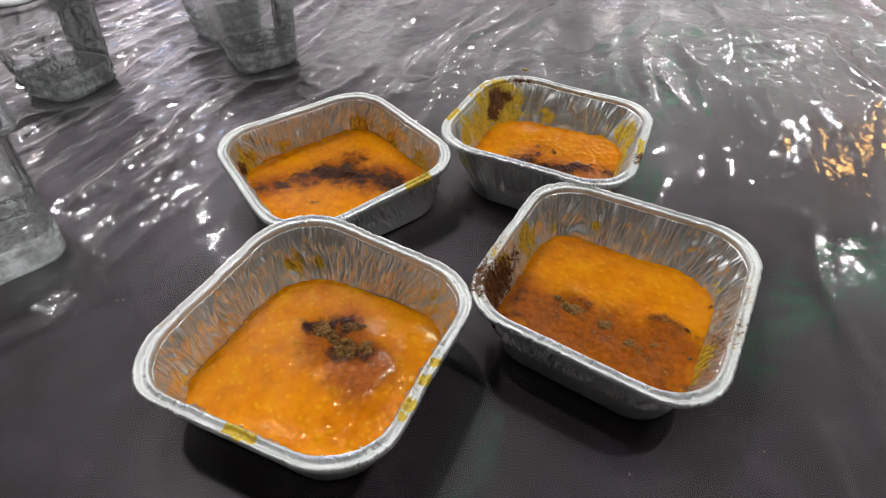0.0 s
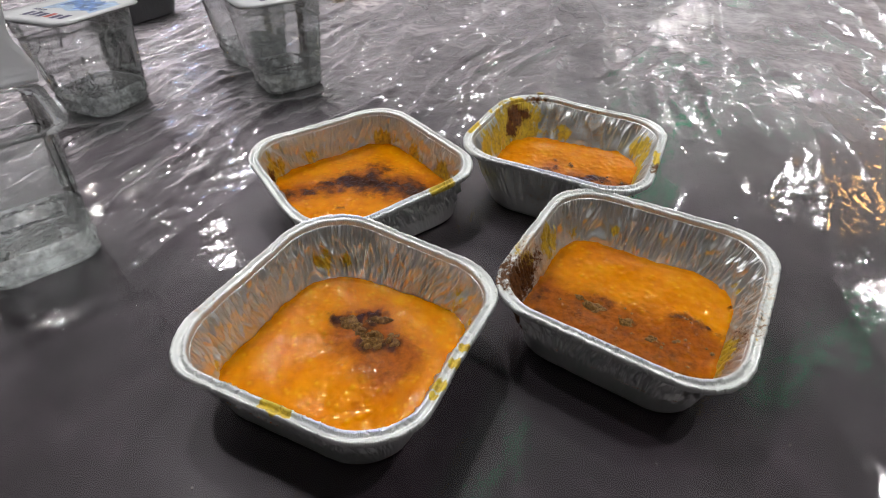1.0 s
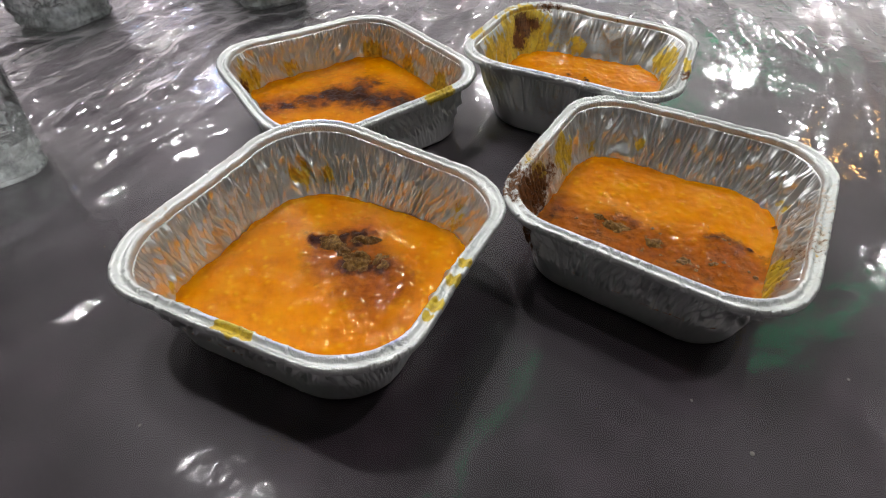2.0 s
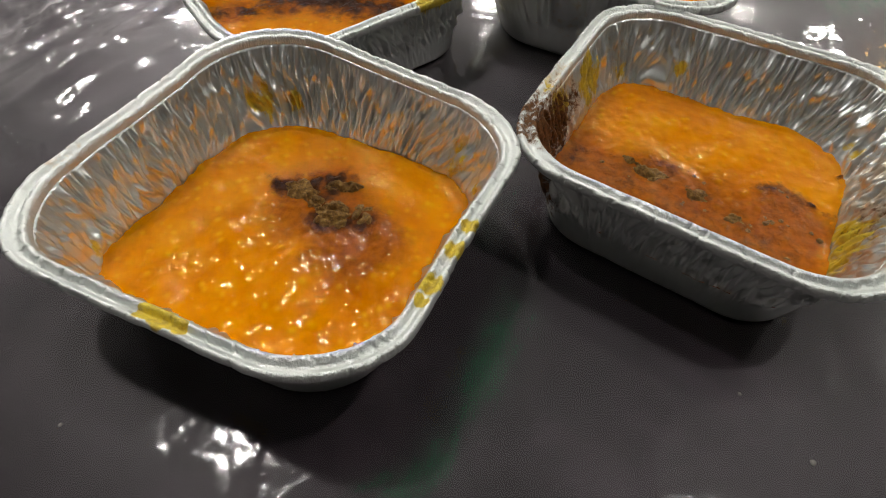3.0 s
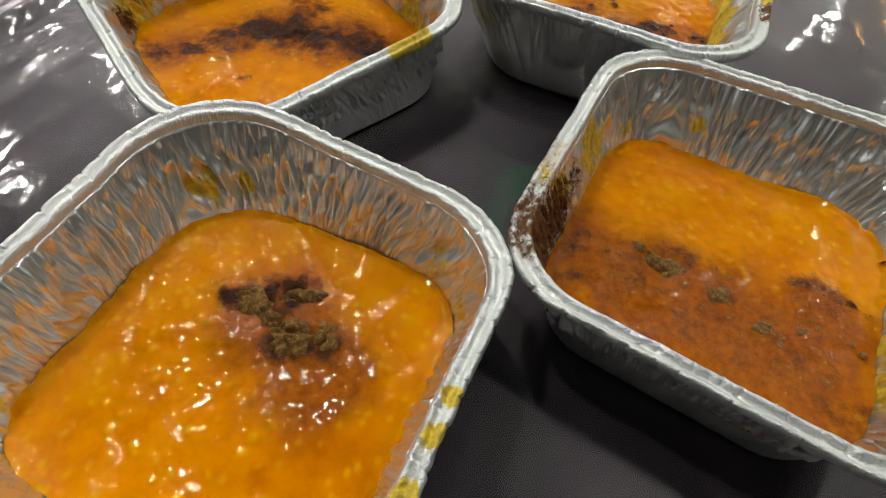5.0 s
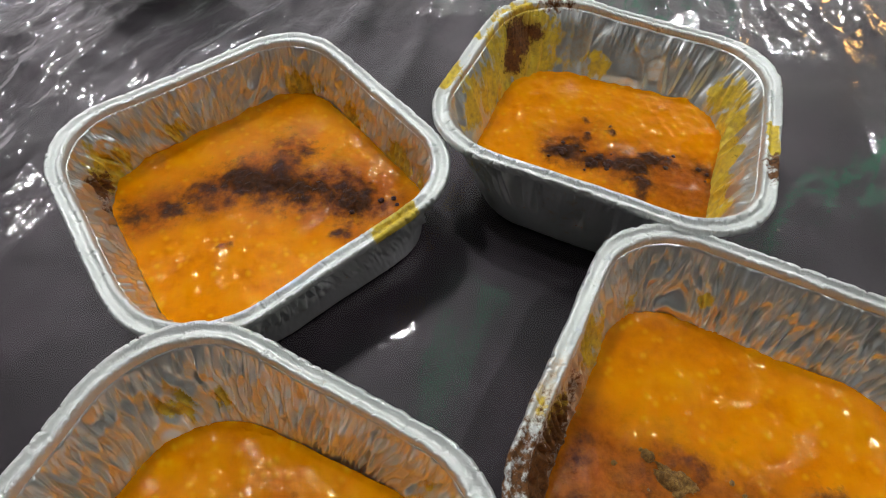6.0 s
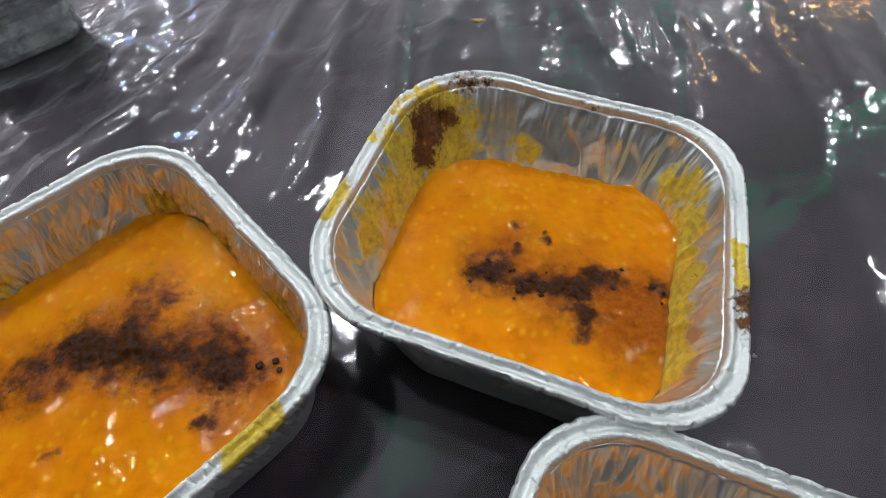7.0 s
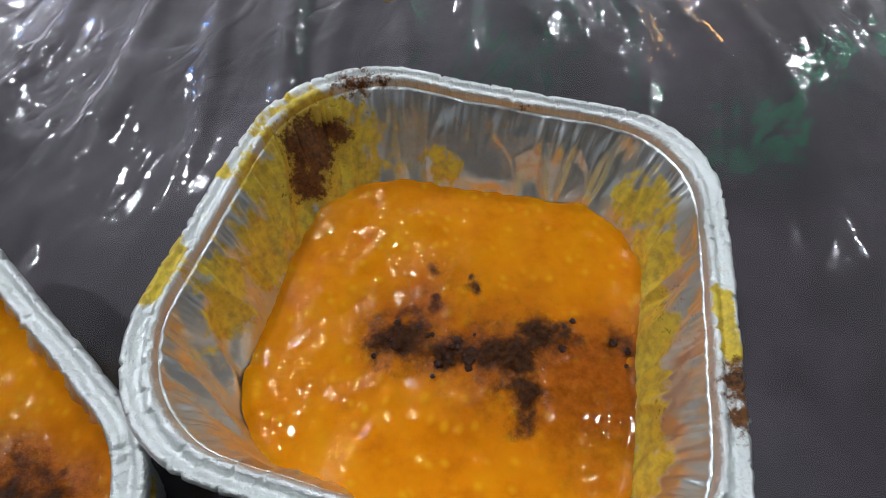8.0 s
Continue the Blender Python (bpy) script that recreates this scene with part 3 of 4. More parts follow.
def foil_sheet(key, rows, pleat, seed):
    """Rings of foil round a tray: rows of (part, share of the size, height, pleat depth)."""
    tray = TRAYS[key]
    unit, along, rim, low = outline(tray, AROUND)
    centre, low_centre = bilinear(tray["corners"], 0, 0), bilinear(tray["low"], 0, 0)
    tangent = np.roll(rim, -1, 0) - np.roll(rim, 1, 0)
    normal = np.stack([-tangent[:, 1], tangent[:, 0]], 1) / np.linalg.norm(tangent, axis=1)[:, None]
    normal *= np.sign(((rim - centre) * normal).sum(1))[:, None]
    l0, l1, l2, l3 = tray["lift"]
    raised = [(l0 * (1 - u) * (1 - v) + l1 * (1 - u) * (1 + v) + l2 * (1 + u) * (1 + v) + l3 * (1 + u) * (1 - v)) / 4 for u, v in unit]
    verts, faces = [], []
    oil, spice, smear = [], [], []
    for kind, s, z, depth in rows:
        if kind == "rim":
            line = centre + (rim - centre) * s
        elif kind == "wall":
            line = wall_ring(tray, rim, low, z)
        else:
            line = low_centre + (low - low_centre) * s
        up = smooth01(z, 0.05, 0.33)
        for i in range(AROUND):
            g = along[i]
            a = g * 2 * math.pi
            ca, sa = math.cos(a), math.sin(a)
            wave = 0.005 * noise.noise((ca * 2.1, sa * 2.1, seed)) + 0.002 * noise.noise((ca * 7, sa * 7, seed + 1)) * up
            lift = (0.010 * noise.noise((ca * 1.6, sa * 1.6, seed + 7)) + 0.002 * noise.noise((ca * 8, sa * 8, seed + 8)) + raised[i]) * up
            crimp = noise.noise((g * 200, s * 25, seed + 2)) + 0.8 * noise.noise((g * 110, s * 60, seed + 4)) - 2.6 * max(0.0, 0.07 - abs(noise.noise((g * 60, s * 7, seed + 6)))) / 0.07
            if kind == "wall":
                # pleats that lean one way or the other, broken by slanting dents, with straight gathers under the rim
                lean = 0.045 * noise.noise((ca * 2.6, sa * 2.6, seed + 21)) * (TOP_Z - z) / 0.2
                slant = g + lean + 0.006 * noise.noise((g * 40, z * 8.0, seed + 3))
                mixed = smooth01(z + 0.05 * noise.noise((g * 30, 0, seed + 9)), 0.22, 0.30)
                gather = 0.7 - 3.6 * abs(noise.noise((g * 215, z * 2.0, seed)))
                if key == "D":
                    # flattened by use: broad panels with a few sharp kinks
                    dents = 4.2 * (creases(slant * 30, z * 2.6, seed) - 0.22) + 1.0 * (creases(slant * 95, z * 6.0, seed + 40) - 0.22) * smooth01(noise.noise((ca * 3, sa * 3, seed + 50)), -0.25, 0.35)
                    fold = 0.55 * gather * mixed + dents * (1 - 0.4 * mixed) + 0.5 * noise.noise((g * 40, z * 6, seed + 5))
                else:
                    pleats = 0.9 - 4.2 * abs(noise.noise((slant * 170, z * 5.5, seed + 30)))
                    dents = 3.0 * (creases(slant * 125, z * 9.0, seed) - 0.22) + 1.2 * (creases(slant * 210, z * 17.0, seed + 40) - 0.22)
                    fold = gather * mixed + (0.35 * pleats + dents) * (1 - 0.7 * mixed) + 0.6 * noise.noise((g * 60, z * 8, seed + 5))
            else:
                fold = 0.5 * crimp
            base = line[i]
            x, y = base + normal[i] * (wave + depth * pleat * fold)
            h = z + lift + depth * 0.40 * pleat * (crimp if kind != "wall" else 0.0)
            verts.append((x * 0.1, y * 0.1, h * 0.1))
            x, y = base
            oil.append(spots_3d(x, y, z, OIL[key]))
            spice.append(spots_3d(x, y, z, SPICE[key]))
            smear.append(spots_3d(x, y, z, SMEAR_REFLECTION[key]))
    for j in range(len(rows) - 1):
        for i in range(AROUND):
            k = (i + 1) % AROUND
            faces.append((j * AROUND + i, j * AROUND + k, (j + 1) * AROUND + k, (j + 1) * AROUND + i))
    return verts, faces, dict(oil=oil, spice=spice, smear=smear)


RIM_PROFILE = ((0.985, 0.300, 0.3), (0.995, 0.303, 0.4), (1.003, 0.311, 0.5), (1.004, 0.322, 0.5), (0.998, 0.331, 0.5), (0.988, 0.334, 0.5), (0.978, 0.330, 0.5), (0.973, 0.327, 0.5), (0.966, 0.3215, 0.5), (0.957, 0.3205, 0.5), (0.949, 0.322, 0.5),
               (0.944, 0.328, 0.55), (0.938, 0.331, 0.5), (0.929, 0.334, 0.5), (0.919, 0.331, 0.5), (0.911, 0.322, 0.3), (TOP_S, TOP_Z, 0.0))


def foil_tray(key, seed, label, smooth=False):
    tray = TRAYS[key]
    thing = tagged(new("food_tray"), label, "food tray") if smooth else tagged(new("foil_tray"), label, "foil tray", "foil dessert trays")
    rim_rows = [("rim", *row) for row in RIM_PROFILE]
    wall_rows = []
    for j in range(41):
        f = j / 40
        z = TOP_Z - (TOP_Z - LOW_Z) * f
        wall_rows.append(("wall", TOP_S, z, 1.15 * smooth01(f, -0.02, 0.16) - 1.07 * smooth01(z, tray["level"] + 0.05, tray["level"] - 0.01)))
    wall_rows += [("floor", 0.985, 0.012, 0.3), ("floor", 0.955, 0.0085, 0.15), ("floor", 0.87, 0.008, 0.05), ("floor", 0.5, 0.008, 0.0), ("floor", 0.02, 0.008, 0.0)]
    for name, rows in (("rim", rim_rows), ("body", wall_rows)):
        verts, faces, attrs = foil_sheet(key, rows, 0.0005 if smooth else (0.014 if key == "D" else 0.0130) if name == "body" else 0.0075, seed)
        if name == "body":
            last = (len(rows) - 1) * AROUND
            faces.append(tuple(range(last, last + AROUND)))
        ob = part(name, mesh_from(name, verts, faces, DARK_TRAY if smooth else RIM_FOIL if name == "rim" else FOIL, attrs=attrs), thing, "rolled foil rim with an inner lip" if name == "rim" and not smooth else "")
        if name == "body":
            thick = ob.modifiers.new("foil", "SOLIDIFY")
            thick.thickness, thick.offset = 0.00012, 0
    return thing


def pudding(key, seed, label):
    """A layer of wet pudding that fills the tray up to its level."""
    tray = TRAYS[key]
    thing = tagged(new("rice_pudding"), label, "pudding", "puddings in foil trays")
    count, rings = 330, 100
    unit, along, rim, low = outline(tray, count)
    middle = bilinear(tray["low"], 0, 0)
    edges = wall_ring(tray, rim, low, tray["level"])
    slope = wall_ring(tray, rim, low, tray["level"] + 0.1) - edges
    verts, faces, dust, tint, grain = [], [], [], [], []
    for j in range(rings):
        s = 0.994 * (1 - j / (rings - 1)) ** 0.92
        for i in range(count):
            edge = smooth01(s, 0.88, 1.0)
            climb = smooth01(s, 0.955, 1.0) * (0.010 * max(-0.3, noise.noise((along[i] * 46, 3.0, seed))) + 0.005 * noise.noise((along[i] * 120, 5.0, seed)) + 0.006)
            x, y = middle + (edges[i] - middle) * s + slope[i] * climb * 10
            # swollen grains of rice, lying every way, under a skin of starch
            lumps = max(0.0, 0.60 - noise.voronoi((x * 24 + 0.6 * noise.noise((x * 5, y * 5, seed)), y * 24 + 0.6 * noise.noise((x * 6, y * 6, seed + 3)), seed))[0][0]) ** 1.4
            z = tray["level"] + 0.012 * noise.noise((x * 3.1, y * 3.1, seed)) + 0.010 * noise.noise((x * 8, y * 8, seed + 4)) + 0.0105 * lumps * (0.6 + 0.8 * noise.noise((x * 4, y * 4, seed + 20))) + 0.003 * noise.noise((x * 27, y * 27, seed + 9))
            stray = 0.065 if key == "B" else 0.035
            wx = x + stray * noise.noise((x * 10, y * 10, 70.0)) + 0.020 * noise.noise((x * 28, y * 28, 71.0))
            wy = y + stray * noise.noise((x * 10, y * 10, 80.0)) + 0.020 * noise.noise((x * 28, y * 28, 81.0))
            d = blob_value(wx, wy, DUST.get(key, ())) * (1.12 + 0.5 * noise.noise((x * 18, y * 18, 90.0)))
            z += climb + 0.003 * edge * (1 + noise.noise((along[i] * 40, 0, seed)))
            z += 0.010 * max(0.0, d - 0.3) * (1 + noise.noise((x * 40, y * 40, seed + 1)))
            verts.append((x * 0.1, y * 0.1, z * 0.1))
            dust.append(d)
            grain.append(lumps)
            tint.append(blob_value(wx, wy, TINT.get(key, ())))
    for j in range(rings - 1):
        for i in range(count):
            k = (i + 1) % count
            faces.append((j * count + i, j * count + k, (j + 1) * count + k, (j + 1) * count + i))
    faces.append(tuple(range((rings - 1) * count, rings * count)))
    # skirt down to the tray's floor
    base = len(verts)
    for i in range(count):
        verts.append(verts[i])
        dust.append(dust[i])
        grain.append(grain[i])
        tint.append(tint[i])
    for drop, share in ((tray["level"] - 0.010, 0.95), (0.013, 0.93)):
        ring = wall_ring(tray, rim, low, drop)
        for i in range(count):
            x, y = middle + (ring[i] - middle) * share
            verts.append((x * 0.1, y * 0.1, drop * 0.1))
            dust.append(0.0)
            grain.append(0.0)
            tint.append(0.0)
    for i in range(count):
        k = (i + 1) % count
        faces.append((base + i, base + count + i, base + count + k, base + k))
        faces.append((base + count + i, base + 2 * count + i, base + 2 * count + k, base + count + k))
    part("surface", mesh_from("surface", verts, faces, PUDDING, attrs=dict(spice=dust, tint=tint, grain=grain)), thing)
    return thing


def cinnamon_lump(thing, x, y, z, size, tall, seed, wet=False):
    """A dry, cracked heap of cinnamon."""
    bm = bmesh.new()
    bmesh.ops.create_icosphere(bm, subdivisions=3 if wet else 4, radius=1.0)
    for v in bm.verts:
        p = v.co.normalized()
        f = 1 + 0.30 * noise.noise(p * 2.1 + Vector((seed, 0, 0))) + 0.16 * noise.noise(p * 5.5 + Vector((0, seed, 0))) - 0.22 * abs(noise.noise(p * 4.2 + Vector((0, 0, seed)))) ** 0.6 + 0.14 * noise.noise(p * 11) + 0.06 * noise.noise(p * 25)
        v.co = Vector((p.x * f * size, p.y * f * size, max(-0.3, p.z) * f * tall * 0.8))
    part("cinnamon_lump", from_bm("cinnamon_lump", bm, WET_CINNAMON if wet else CINNAMON, True), thing, "wet blackish cinnamon" if wet else "dry cracked cinnamon", at=pose(x * 0.1, y * 0.1, z * 0.1, 0, 0, seed * 57))


foil_tray("A", 1.3, "open crimped aluminium foil tray, yellow saffron drips on its rim")
foil_tray("B", 5.7, "open foil tray with one wall caked brown with cinnamon")
foil_tray("C", 9.1, "open foil tray with yellow oil along its walls")
foil_tray("D", 14.9, "battered foil tray, oil and cinnamon smeared on walls and rim")
foil_tray("E", 21.3, "smooth dark grey tray standing behind the water cups", True)
pa = pudding("A", 2.0, "orange saffron rice pudding with a small dark cinnamon heap")
pb = pudding("B", 6.0, "orange saffron rice pudding half covered with brown cinnamon")
pc = pudding("C", 10.0, "orange saffron rice pudding with a dark cinnamon band")
pd = pudding("D", 15.0, "orange saffron rice pudding with wet blackish cinnamon patches")
def cinnamon_clump(thing, x, y, z, half, tall, turn, seed):
    """A dry heap of cinnamon, caked into crumbs with cracks between them."""
    rings, count = 26, 84
    verts, faces = [], []
    for j in range(rings + 1):
        for i in range(count):
            a = 2 * math.pi * i / count
            edge = 1 + 0.30 * noise.noise((math.cos(a) * 1.5, math.sin(a) * 1.5, seed)) + 0.22 * noise.noise((math.cos(a) * 4.5, math.sin(a) * 4.5, seed + 3)) + 0.10 * noise.noise((math.cos(a) * 12, math.sin(a) * 12, seed + 5))
            r = edge * j / rings
            px, py = r * half[0] * math.cos(a), r * half[1] * math.sin(a)
            d = noise.voronoi((px * 17 + 0.4 * noise.noise((px * 30, py * 30, seed)), py * 17, seed))[0]
            e = noise.voronoi((px * 42, py * 42, seed + 8))[0]
            body = (1 - (j / rings) ** 2) ** 0.7
            crumbs = smooth01(d[1] - d[0], 0.0, 0.30) * (0.75 - 0.5 * d[0]) + 0.40 * smooth01(e[1] - e[0], 0.0, 0.3) * (0.7 - e[0])
            h = tall * (body * (0.30 + 0.30 * noise.noise((px * 8, py * 8, seed))) + crumbs * (0.35 + 0.65 * body)) - 0.012 * (j / rings) ** 5
            verts.append((px * 0.1, py * 0.1, h * 0.1))
    for j in range(rings):
        for i in range(count):
            k = (i + 1) % count
            faces.append((j * count + i, (j + 1) * count + i, (j + 1) * count + k, j * count + k))
    part("cinnamon_clump", mesh_from("cinnamon_clump", verts, faces, CINNAMON), thing, "dry cracked cinnamon", at=pose(x * 0.1, y * 0.1, z * 0.1, 0, 0, turn))


for x, y, half, tall, turn, seed in ((-0.360, 1.295, (0.066, 0.056), 0.032, 20, 3.0), (-0.256, 1.297, (0.050, 0.048), 0.027, -30, 7.0), (-0.345, 1.418, (0.075, 0.026), 0.026, 6, 11.0), (-0.475, 1.398, (0.060, 0.042), 0.028, -35, 15.0), (-0.42, 1.345, (0.030, 0.026), 0.020, 40, 19.0)):
    cinnamon_clump(pa, x, y, 0.100, half, tall, turn, seed)
for x, y, half, tall, turn, seed in ((0.668, 1.530, (0.075, 0.036), 0.028, -38, 23.0), (0.790, 1.440, (0.050, 0.028), 0.024, -30, 27.0), (0.880, 1.342, (0.038, 0.026), 0.018, -20, 31.0), (0.60, 1.60, (0.028, 0.018), 0.014, -40, 35.0), (1.055, 1.475, (0.055, 0.018), 0.014, -42, 39.0), (0.985, 1.335, (0.026, 0.018), 0.012, 10, 43.0)):
    cinnamon_clump(pb, x, y, 0.109, half, tall, turn, seed)
rng = random.Random(5)
for i in range(34):
    f = rng.random()
    x, y = 0.60 + 0.50 * f + rng.gauss(0, 0.045), 1.56 - 0.26 * f + rng.gauss(0, 0.055)
    s = rng.uniform(0.0004, 0.0010)
    cinnamon_lump(pb, x, y, 0.112, s, s * rng.uniform(0.3, 0.5), rng.uniform(0, 40))
# soaked clumps where the cinnamon has drawn water
for thing, key, level, many in ((pd, "D", 0.116, 7), (pc, "C", 0.106, 2)):
    for bx, by, r, strength in DUST[key]:
        for _ in range(many if r > 0.05 else 3 if r > 0.04 else 0):
            s = rng.uniform(0.0005, 0.0013)
            cinnamon_lump(thing, rng.gauss(bx, r * 0.45), rng.gauss(by, r * 0.45), level, s, s * rng.uniform(0.3, 0.55), rng.uniform(0, 40), True)


# ---- sealed water cups ----
CUPS = [(-3.13, 3.97, -18, True), (-1.68, 4.53, 39, True), (-2.22, 5.22, -43, True), (-2.36, 1.94, 45, False)]
CUP_H = 0.78


def square_ring(half, radius, z, count=64):
    unit, _ = rounded_square([radius] * 4, count)
    return [(half * u * 0.1, half * v * 0.1, z * 0.1) for u, v in unit]


def rings_mesh(name, rings, material, cap_first=False, cap_last=False):
    count = len(rings[0])
    verts = [p for ring in rings for p in ring]
    faces = []
    for j in range(len(rings) - 1):
        for i in range(count):
            k = (i + 1) % count
            faces.append((j * count + i, j * count + k, (j + 1) * count + k, (j + 1) * count + i))
    if cap_first:
        faces.append(tuple(reversed(range(count))))
    if cap_last:
        faces.append(tuple(range((len(rings) - 1) * count, len(rings) * count)))
    me = mesh_from(name, verts, faces, material)
    bm = bmesh.new()
    bm.from_mesh(me)
    bmesh.ops.recalc_face_normals(bm, faces=bm.faces)
    bm.to_mesh(me)
    bm.free()
    return me


def cup_half(z):
    """Half the cup's width at a height, in decimetres: a foot with ribs, then a widening wall."""
    f = z / CUP_H
    rib = 0.009 * math.sin(z * 62) * (1 - smooth01(z, 0.16, 0.26)) if z > 0.03 else 0.0
    return 0.268 + 0.075 * f + rib


def water_cup(x, y, turn, sealed):
    m = pose(x * 0.1, y * 0.1, 0.0009, 0, 0, turn)
    cup = tagged(new("water_cup"), "square clear plastic water cup, sealed with a printed lid" if sealed else "square clear plastic water cup with its lid peeled open", "water cup", "cups of drinking water")
    cup.matrix_basis = m
    foot = [square_ring(0.15, 0.5, 0.045), square_ring(0.20, 0.48, 0.030), square_ring(0.225, 0.46, 0.004), square_ring(0.245, 0.46, 0.0), square_ring(0.262, 0.46, 0.008)]
    side = [square_ring(cup_half(z), 0.42 - 0.1 * z, z) for z in np.linspace(0.02, CUP_H - 0.015, 34)]
    lip = [square_ring(0.352, 0.34, CUP_H - 0.008), square_ring(0.395, 0.30, CUP_H - 0.006), square_ring(0.400, 0.30, CUP_H), square_ring(0.350, 0.34, CUP_H + 0.001)]
    body = part("body", rings_mesh("body", foot + side + lip, CUP_PLASTIC, cap_first=True), cup)
    ring = [square_ring(cup_half(z) - 0.012 - 0.012 * math.sin((z - 0.03) / 0.15 * math.pi), 0.44, z) for z in np.linspace(0.03, 0.18, 14)]
    part("foot", rings_mesh("foot", [square_ring(0.12, 0.5, 0.05)] + ring, BRIGHT_FOOT, cap_first=True), cup, "thick ribbed foot of clear plastic")
    fill = 0.60
    wet = [square_ring(0.15, 0.5, 0.049), square_ring(0.20, 0.48, 0.034), square_ring(0.248, 0.46, 0.010)]
    wet += [square_ring(cup_half(z) - 0.004, 0.42 - 0.1 * z, z) for z in np.linspace(0.025, fill, 26)]
    water = tagged(new("water"), "clear drinking water standing in a plastic cup", "water", "water in the cups")
    water.matrix_basis = m
    part("water_body", rings_mesh("water_body", wet, WATER, cap_first=True, cap_last=True), water)
    if not sealed:
        # the lid, peeled back and standing up from the far corner
        verts, faces, n = [], [], 22
        for j in range(n):
            for i in range(n):
                u, v = i / (n - 1) - 0.5, j / (n - 1)
                up = v * 0.62
                bend = 0.16 * v * v
                wob = 0.02 * noise.noise((u * 5, v * 5, 3.0)) + 0.012 * noise.noise((u * 14, v * 14, 8.0))
                verts.append(((u * 0.80 + 0.02 * math.sin(v * 9)) * 0.1, (0.37 + bend + wob) * 0.1, (CUP_H + 0.004 + up * 0.75) * 0.1))
        for j in range(n - 1):
            for i in range(n - 1):
                faces.append((j * n + i, j * n + i + 1, (j + 1) * n + i + 1, (j + 1) * n + i))
        lid = part("lid", mesh_from("lid", verts, faces, LID_PEELED), cup, "thin white lid, peeled back")
        thick = lid.modifiers.new("sheet", "SOLIDIFY")
        thick.thickness = 0.0002
        return cup
    lid_rings = [square_ring(0.388, 0.28, CUP_H + 0.002), square_ring(0.392, 0.28, CUP_H + 0.006), square_ring(0.30, 0.4, CUP_H + 0.0075), square_ring(0.05, 0.5, CUP_H + 0.004)]
    lid = part("lid", rings_mesh("lid", lid_rings, LID_WHITE, cap_last=True), cup, "white foil lid with a blue print")
    z = (CUP_H + 0.0078) * 0.1

    def patch(px, py, w, h, mat, wavy=0.0, lift=0.0):
        bm = bmesh.new()
        n = 14
        top = [bm.verts.new(((px - w / 2 + w * i / n) * 0.1, (py + h / 2 + wavy * math.sin(i * 1.3) * 0.5) * 0.1, z + lift)) for i in range(n + 1)]
        bot = [bm.verts.new(((px - w / 2 + w * i / n) * 0.1, (py - h / 2 - wavy * math.sin(i * 0.9 + 1) * 0.5) * 0.1, z + lift)) for i in range(n + 1)]
        for i in range(n):
            bm.faces.new((bot[i], bot[i + 1], top[i + 1], top[i]))
        part("print", from_bm("print", bm, mat), lid)

    patch(0.05, 0.12, 0.50, 0.30, LID_PALE, 0.05)
    patch(0.02, 0.16, 0.34, 0.16, LID_BLUE, 0.05, 0.00004)
    patch(0.16, 0.04, 0.20, 0.08, LID_BLUE, 0.03, 0.00004)
    for k in range(6):
        patch(-0.15 + 0.072 * k, -0.20 + 0.012 * (k % 2), 0.048, 0.10, LID_RED if k == 3 else LID_INK, 0.012, 0.00006)
    for k in range(4):
        patch(-0.22 + 0.035 * k, -0.09, 0.022, 0.035, LID_INK, 0.006, 0.00006)
    return cup


for spec in CUPS:
    water_cup(*spec)


# ---- crumbs ----
def rice_grain(x, y, turn, length=0.0075):
    bm = bmesh.new()
    bmesh.ops.create_icosphere(bm, subdivisions=3, radius=1.0)
    for v in bm.verts:
        t = v.co.x
        v.co = Vector((t * length / 2, v.co.y * length * 0.17 * (1 - 0.3 * t * t) + 0.0006 * t * t, v.co.z * length * 0.15))
    tagged(part("rice_grain", from_bm("rice_grain", bm, RICE, True), at=pose(x * 0.1, y * 0.1, 0.0020, 0, 0, turn)), "single cooked yellow rice grain on the plastic sheet", "rice grain")


rice_grain(0.718, 4.31, -12)


def crumb(x, y, size, seed):
    bm = bmesh.new()
    bmesh.ops.create_icosphere(bm, subdivisions=2, radius=size)
    for v in bm.verts:
        v.co *= 1 + 0.5 * noise.noise(v.co * (1.2 / size) + Vector((seed, 0, 0)))
        v.co.z *= 0.5
    tagged(part("crumb", from_bm("crumb", bm, CRUMB, True), at=pose(x * 0.1, y * 0.1, 0.0008 + size * 0.4)), "tiny pale crumb on the plastic sheet", "crumb", "crumbs on the sheet")


for x, y, s, seed in ((0.904, 0.653, 0.0007, 1), (1.324, 2.42, 0.0007, 2), (0.78, 0.82, 0.0005, 3), (1.32, 0.92, 0.0005, 4), (-0.93, 0.66, 0.0005, 5)):
    crumb(x, y, s, seed)


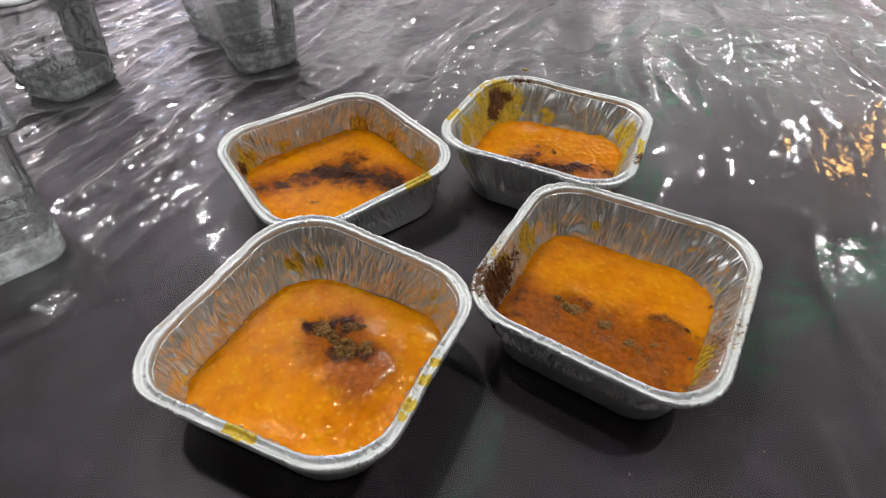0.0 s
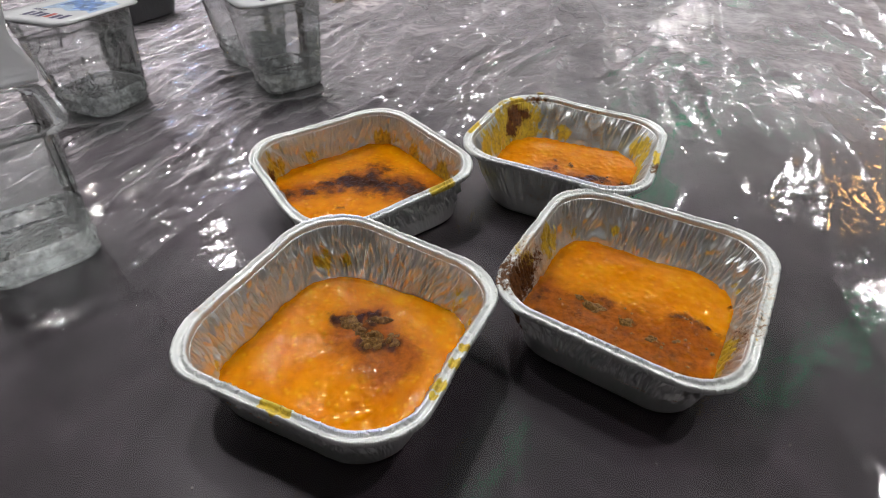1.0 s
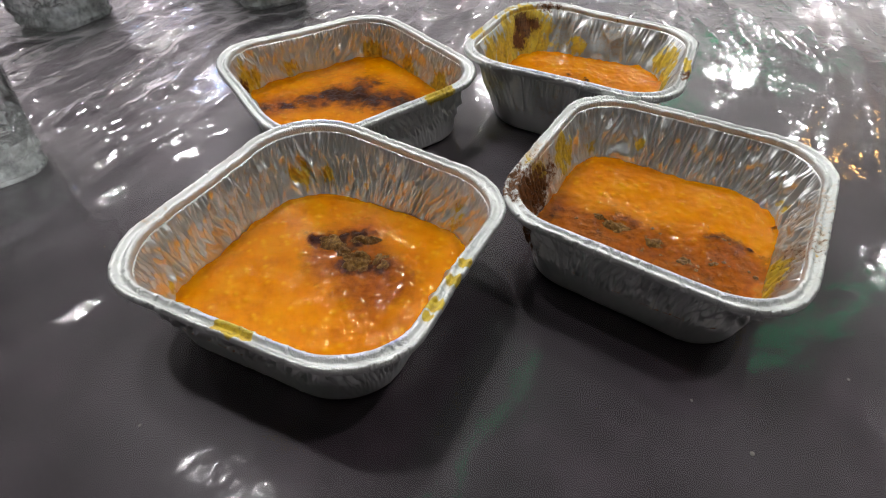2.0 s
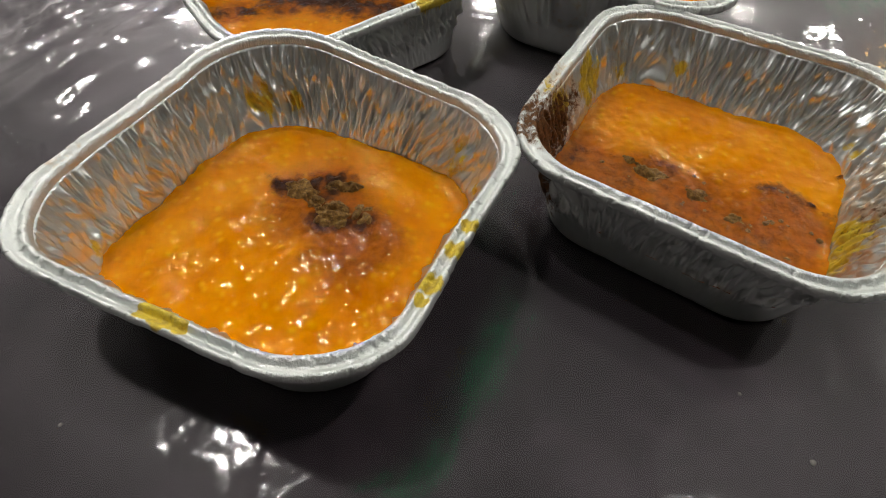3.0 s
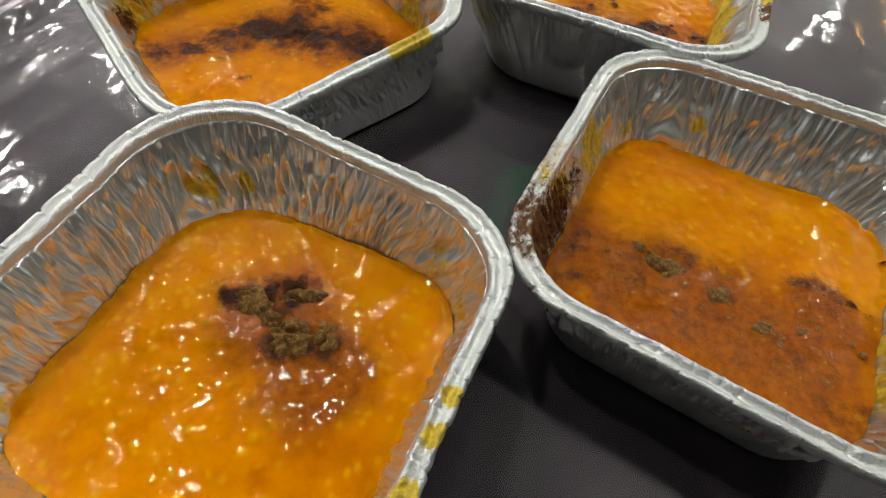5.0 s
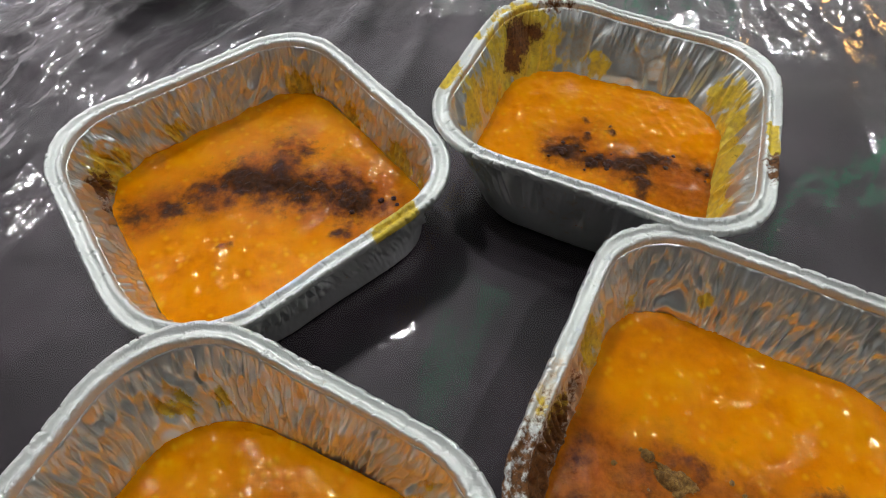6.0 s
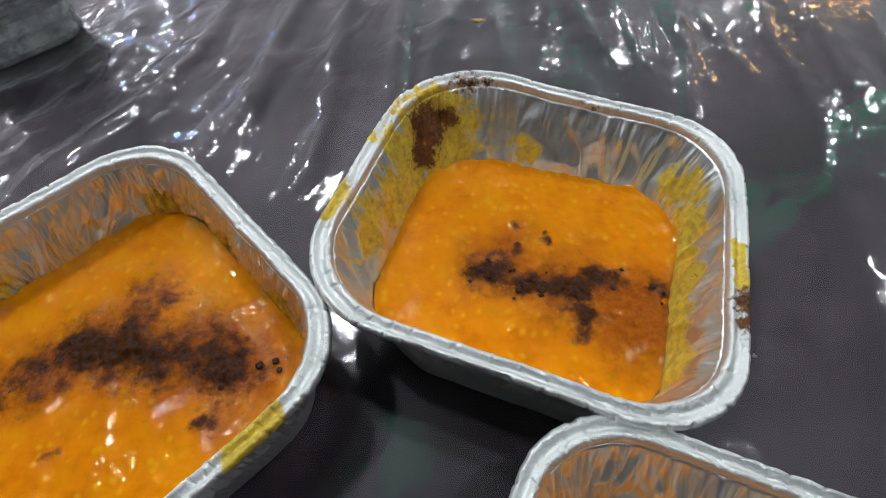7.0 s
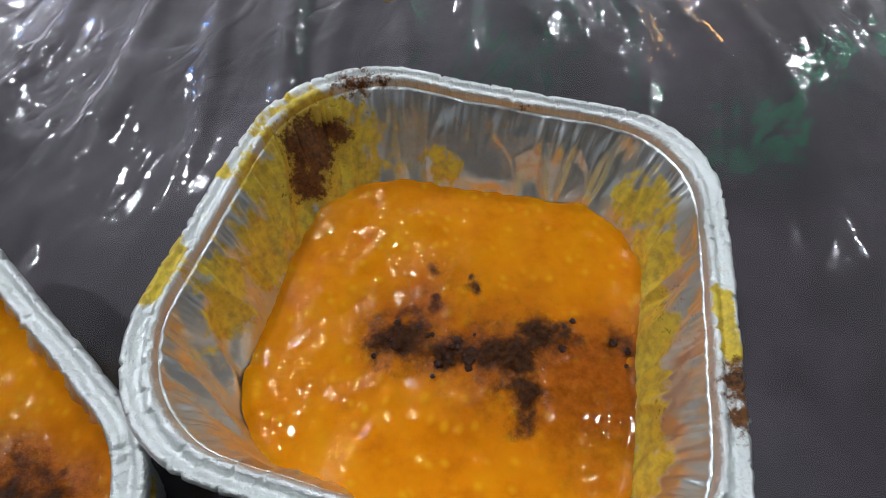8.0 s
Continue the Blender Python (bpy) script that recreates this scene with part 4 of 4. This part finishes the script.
def torn_bread(x, y):
    n, verts, faces = 26, [(0, 0, 0.006)], []
    for ring, (f, z) in enumerate(((0.6, 0.007), (0.92, 0.006), (1.0, 0.003), (0.95, 0.0))):
        for i in range(n):
            a = 2 * math.pi * i / n
            r = 0.036 * (1 + 0.28 * noise.noise((math.cos(a) * 1.7, math.sin(a) * 1.7, 4.0)) + 0.08 * noise.noise((math.cos(a) * 6, math.sin(a) * 6, 1.0))) * f
            verts.append((r * math.cos(a) * 1.3, r * math.sin(a) * 0.8, z + 0.002 * noise.noise((math.cos(a) * 3, math.sin(a) * 3, f))))
    for i in range(n):
        k = (i + 1) % n
        faces.append((0, 1 + i, 1 + k))
        for j in range(3):
            faces.append((1 + j * n + i, 1 + (j + 1) * n + i, 1 + (j + 1) * n + k, 1 + j * n + k))
    tagged(part("bread_piece", mesh_from("bread_piece", verts, faces, BREAD), at=pose(x * 0.1, y * 0.1, 0.001, 0, 0, 25)), "torn pale piece of flat bread lying behind the cups", "bread")


torn_bread(-1.62, 7.85)


# ---- vinyl covering and clear plastic sheet ----
FEET = [(*bilinear(t["corners"], 0, 0), 0.62) for t in TRAYS.values()] + [(x, y, 0.42) for x, y, _, _ in CUPS]


def crease_at(x, y):
    """How strongly the sheet is creased at a place (decimetres)."""
    far = smooth01(y + 0.35 * min(x, 0) * -1, 2.6, 4.4)
    left = smooth01(-x, 0.9, 2.0) * smooth01(y, 1.4, 2.8)
    near = 0.12
    right = 0.30 * smooth01(x, 1.3, 2.0)
    return max(near, right, far * (1.0 if x < 1.6 else 0.75), left)


def sheet_height(x, y):
    c = crease_at(x, y)
    a = radians(20)
    u, v = x * math.cos(a) - y * math.sin(a), x * math.sin(a) + y * math.cos(a)
    u += 0.25 * noise.noise((x * 0.7, y * 0.7, 31.0))
    bend = noise.noise((x * 0.9, y * 0.9, 33.0))
    fold_a = max(0.0, 1 - abs(noise.noise((u * 2.2, v * 0.35, 2.0))) * 4.0)
    fold_b = max(0.0, 1 - abs(noise.noise((u * 4.5 + bend, v * 0.7, 5.0))) * 3.0)
    fold_c = max(0.0, 1 - abs(noise.noise((u * 4.0 + v * 3.0, v * 3.0 - u * 1.5, 12.0))) * 3.4)
    h = 0.030 * fold_a ** 2 * c + 0.020 * fold_b ** 2 * c * (0.3 + 0.7 * smooth01(bend, -0.3, 0.3)) + 0.016 * fold_c ** 2 * c * c * smooth01(-x + 0.5 * bend, -0.5, 1.5)
    h += 0.012 * (0.5 + 0.5 * noise.noise((x * 1.1, y * 1.1, 40.0))) * (0.35 + c) + 0.006 * (0.5 + 0.5 * noise.noise((x * 2.4, y * 2.4, 44.0))) + 0.0025 * noise.noise((x * 3.5, y * 3.5, 50.0)) * (0.5 + 0.5 * c)
    h += 0.0025 * noise.noise((u * 7, v * 1.2, 60.0)) * c
    for fx, fy, r in FEET:
        h *= smooth01(math.hypot(x - fx, y - fy), r * 0.85, r * 1.35)
    return max(0.0, h), c


def build_covering():
    part("tablecloth", box("tablecloth", (1.62, 1.42, 0.003), VINYL, 0.001), at=pose(0, 0.40, -0.0020))
    tagged(bpy.data.objects["tablecloth"], "dark grey vinyl tablecloth lying flat on the table", "tablecloth")
    x0, x1, y0, y1, step = -8.0, 8.0, -3.0, 11.0, 0.034
    nx, ny = int((x1 - x0) / step), int((y1 - y0) / step)
    verts, faces, crease = [], [], []
    for j in range(ny + 1):
        for i in range(nx + 1):
            x, y = x0 + i * step, y0 + j * step
            h, c = sheet_height(x, y)
            verts.append((x * 0.1, y * 0.1, 0.0004 + h * 0.1))
            crease.append(c)
    for j in range(ny):
        for i in range(nx):
            a = j * (nx + 1) + i
            faces.append((a, a + 1, a + nx + 2, a + nx + 1))
    part("plastic_sheet", mesh_from("plastic_sheet", verts, faces, FILM, attrs=dict(crease=crease)))
    tagged(bpy.data.objects["plastic_sheet"], "clear wrinkled disposable plastic sheet over the dark tablecloth", "plastic sheet")


build_covering()
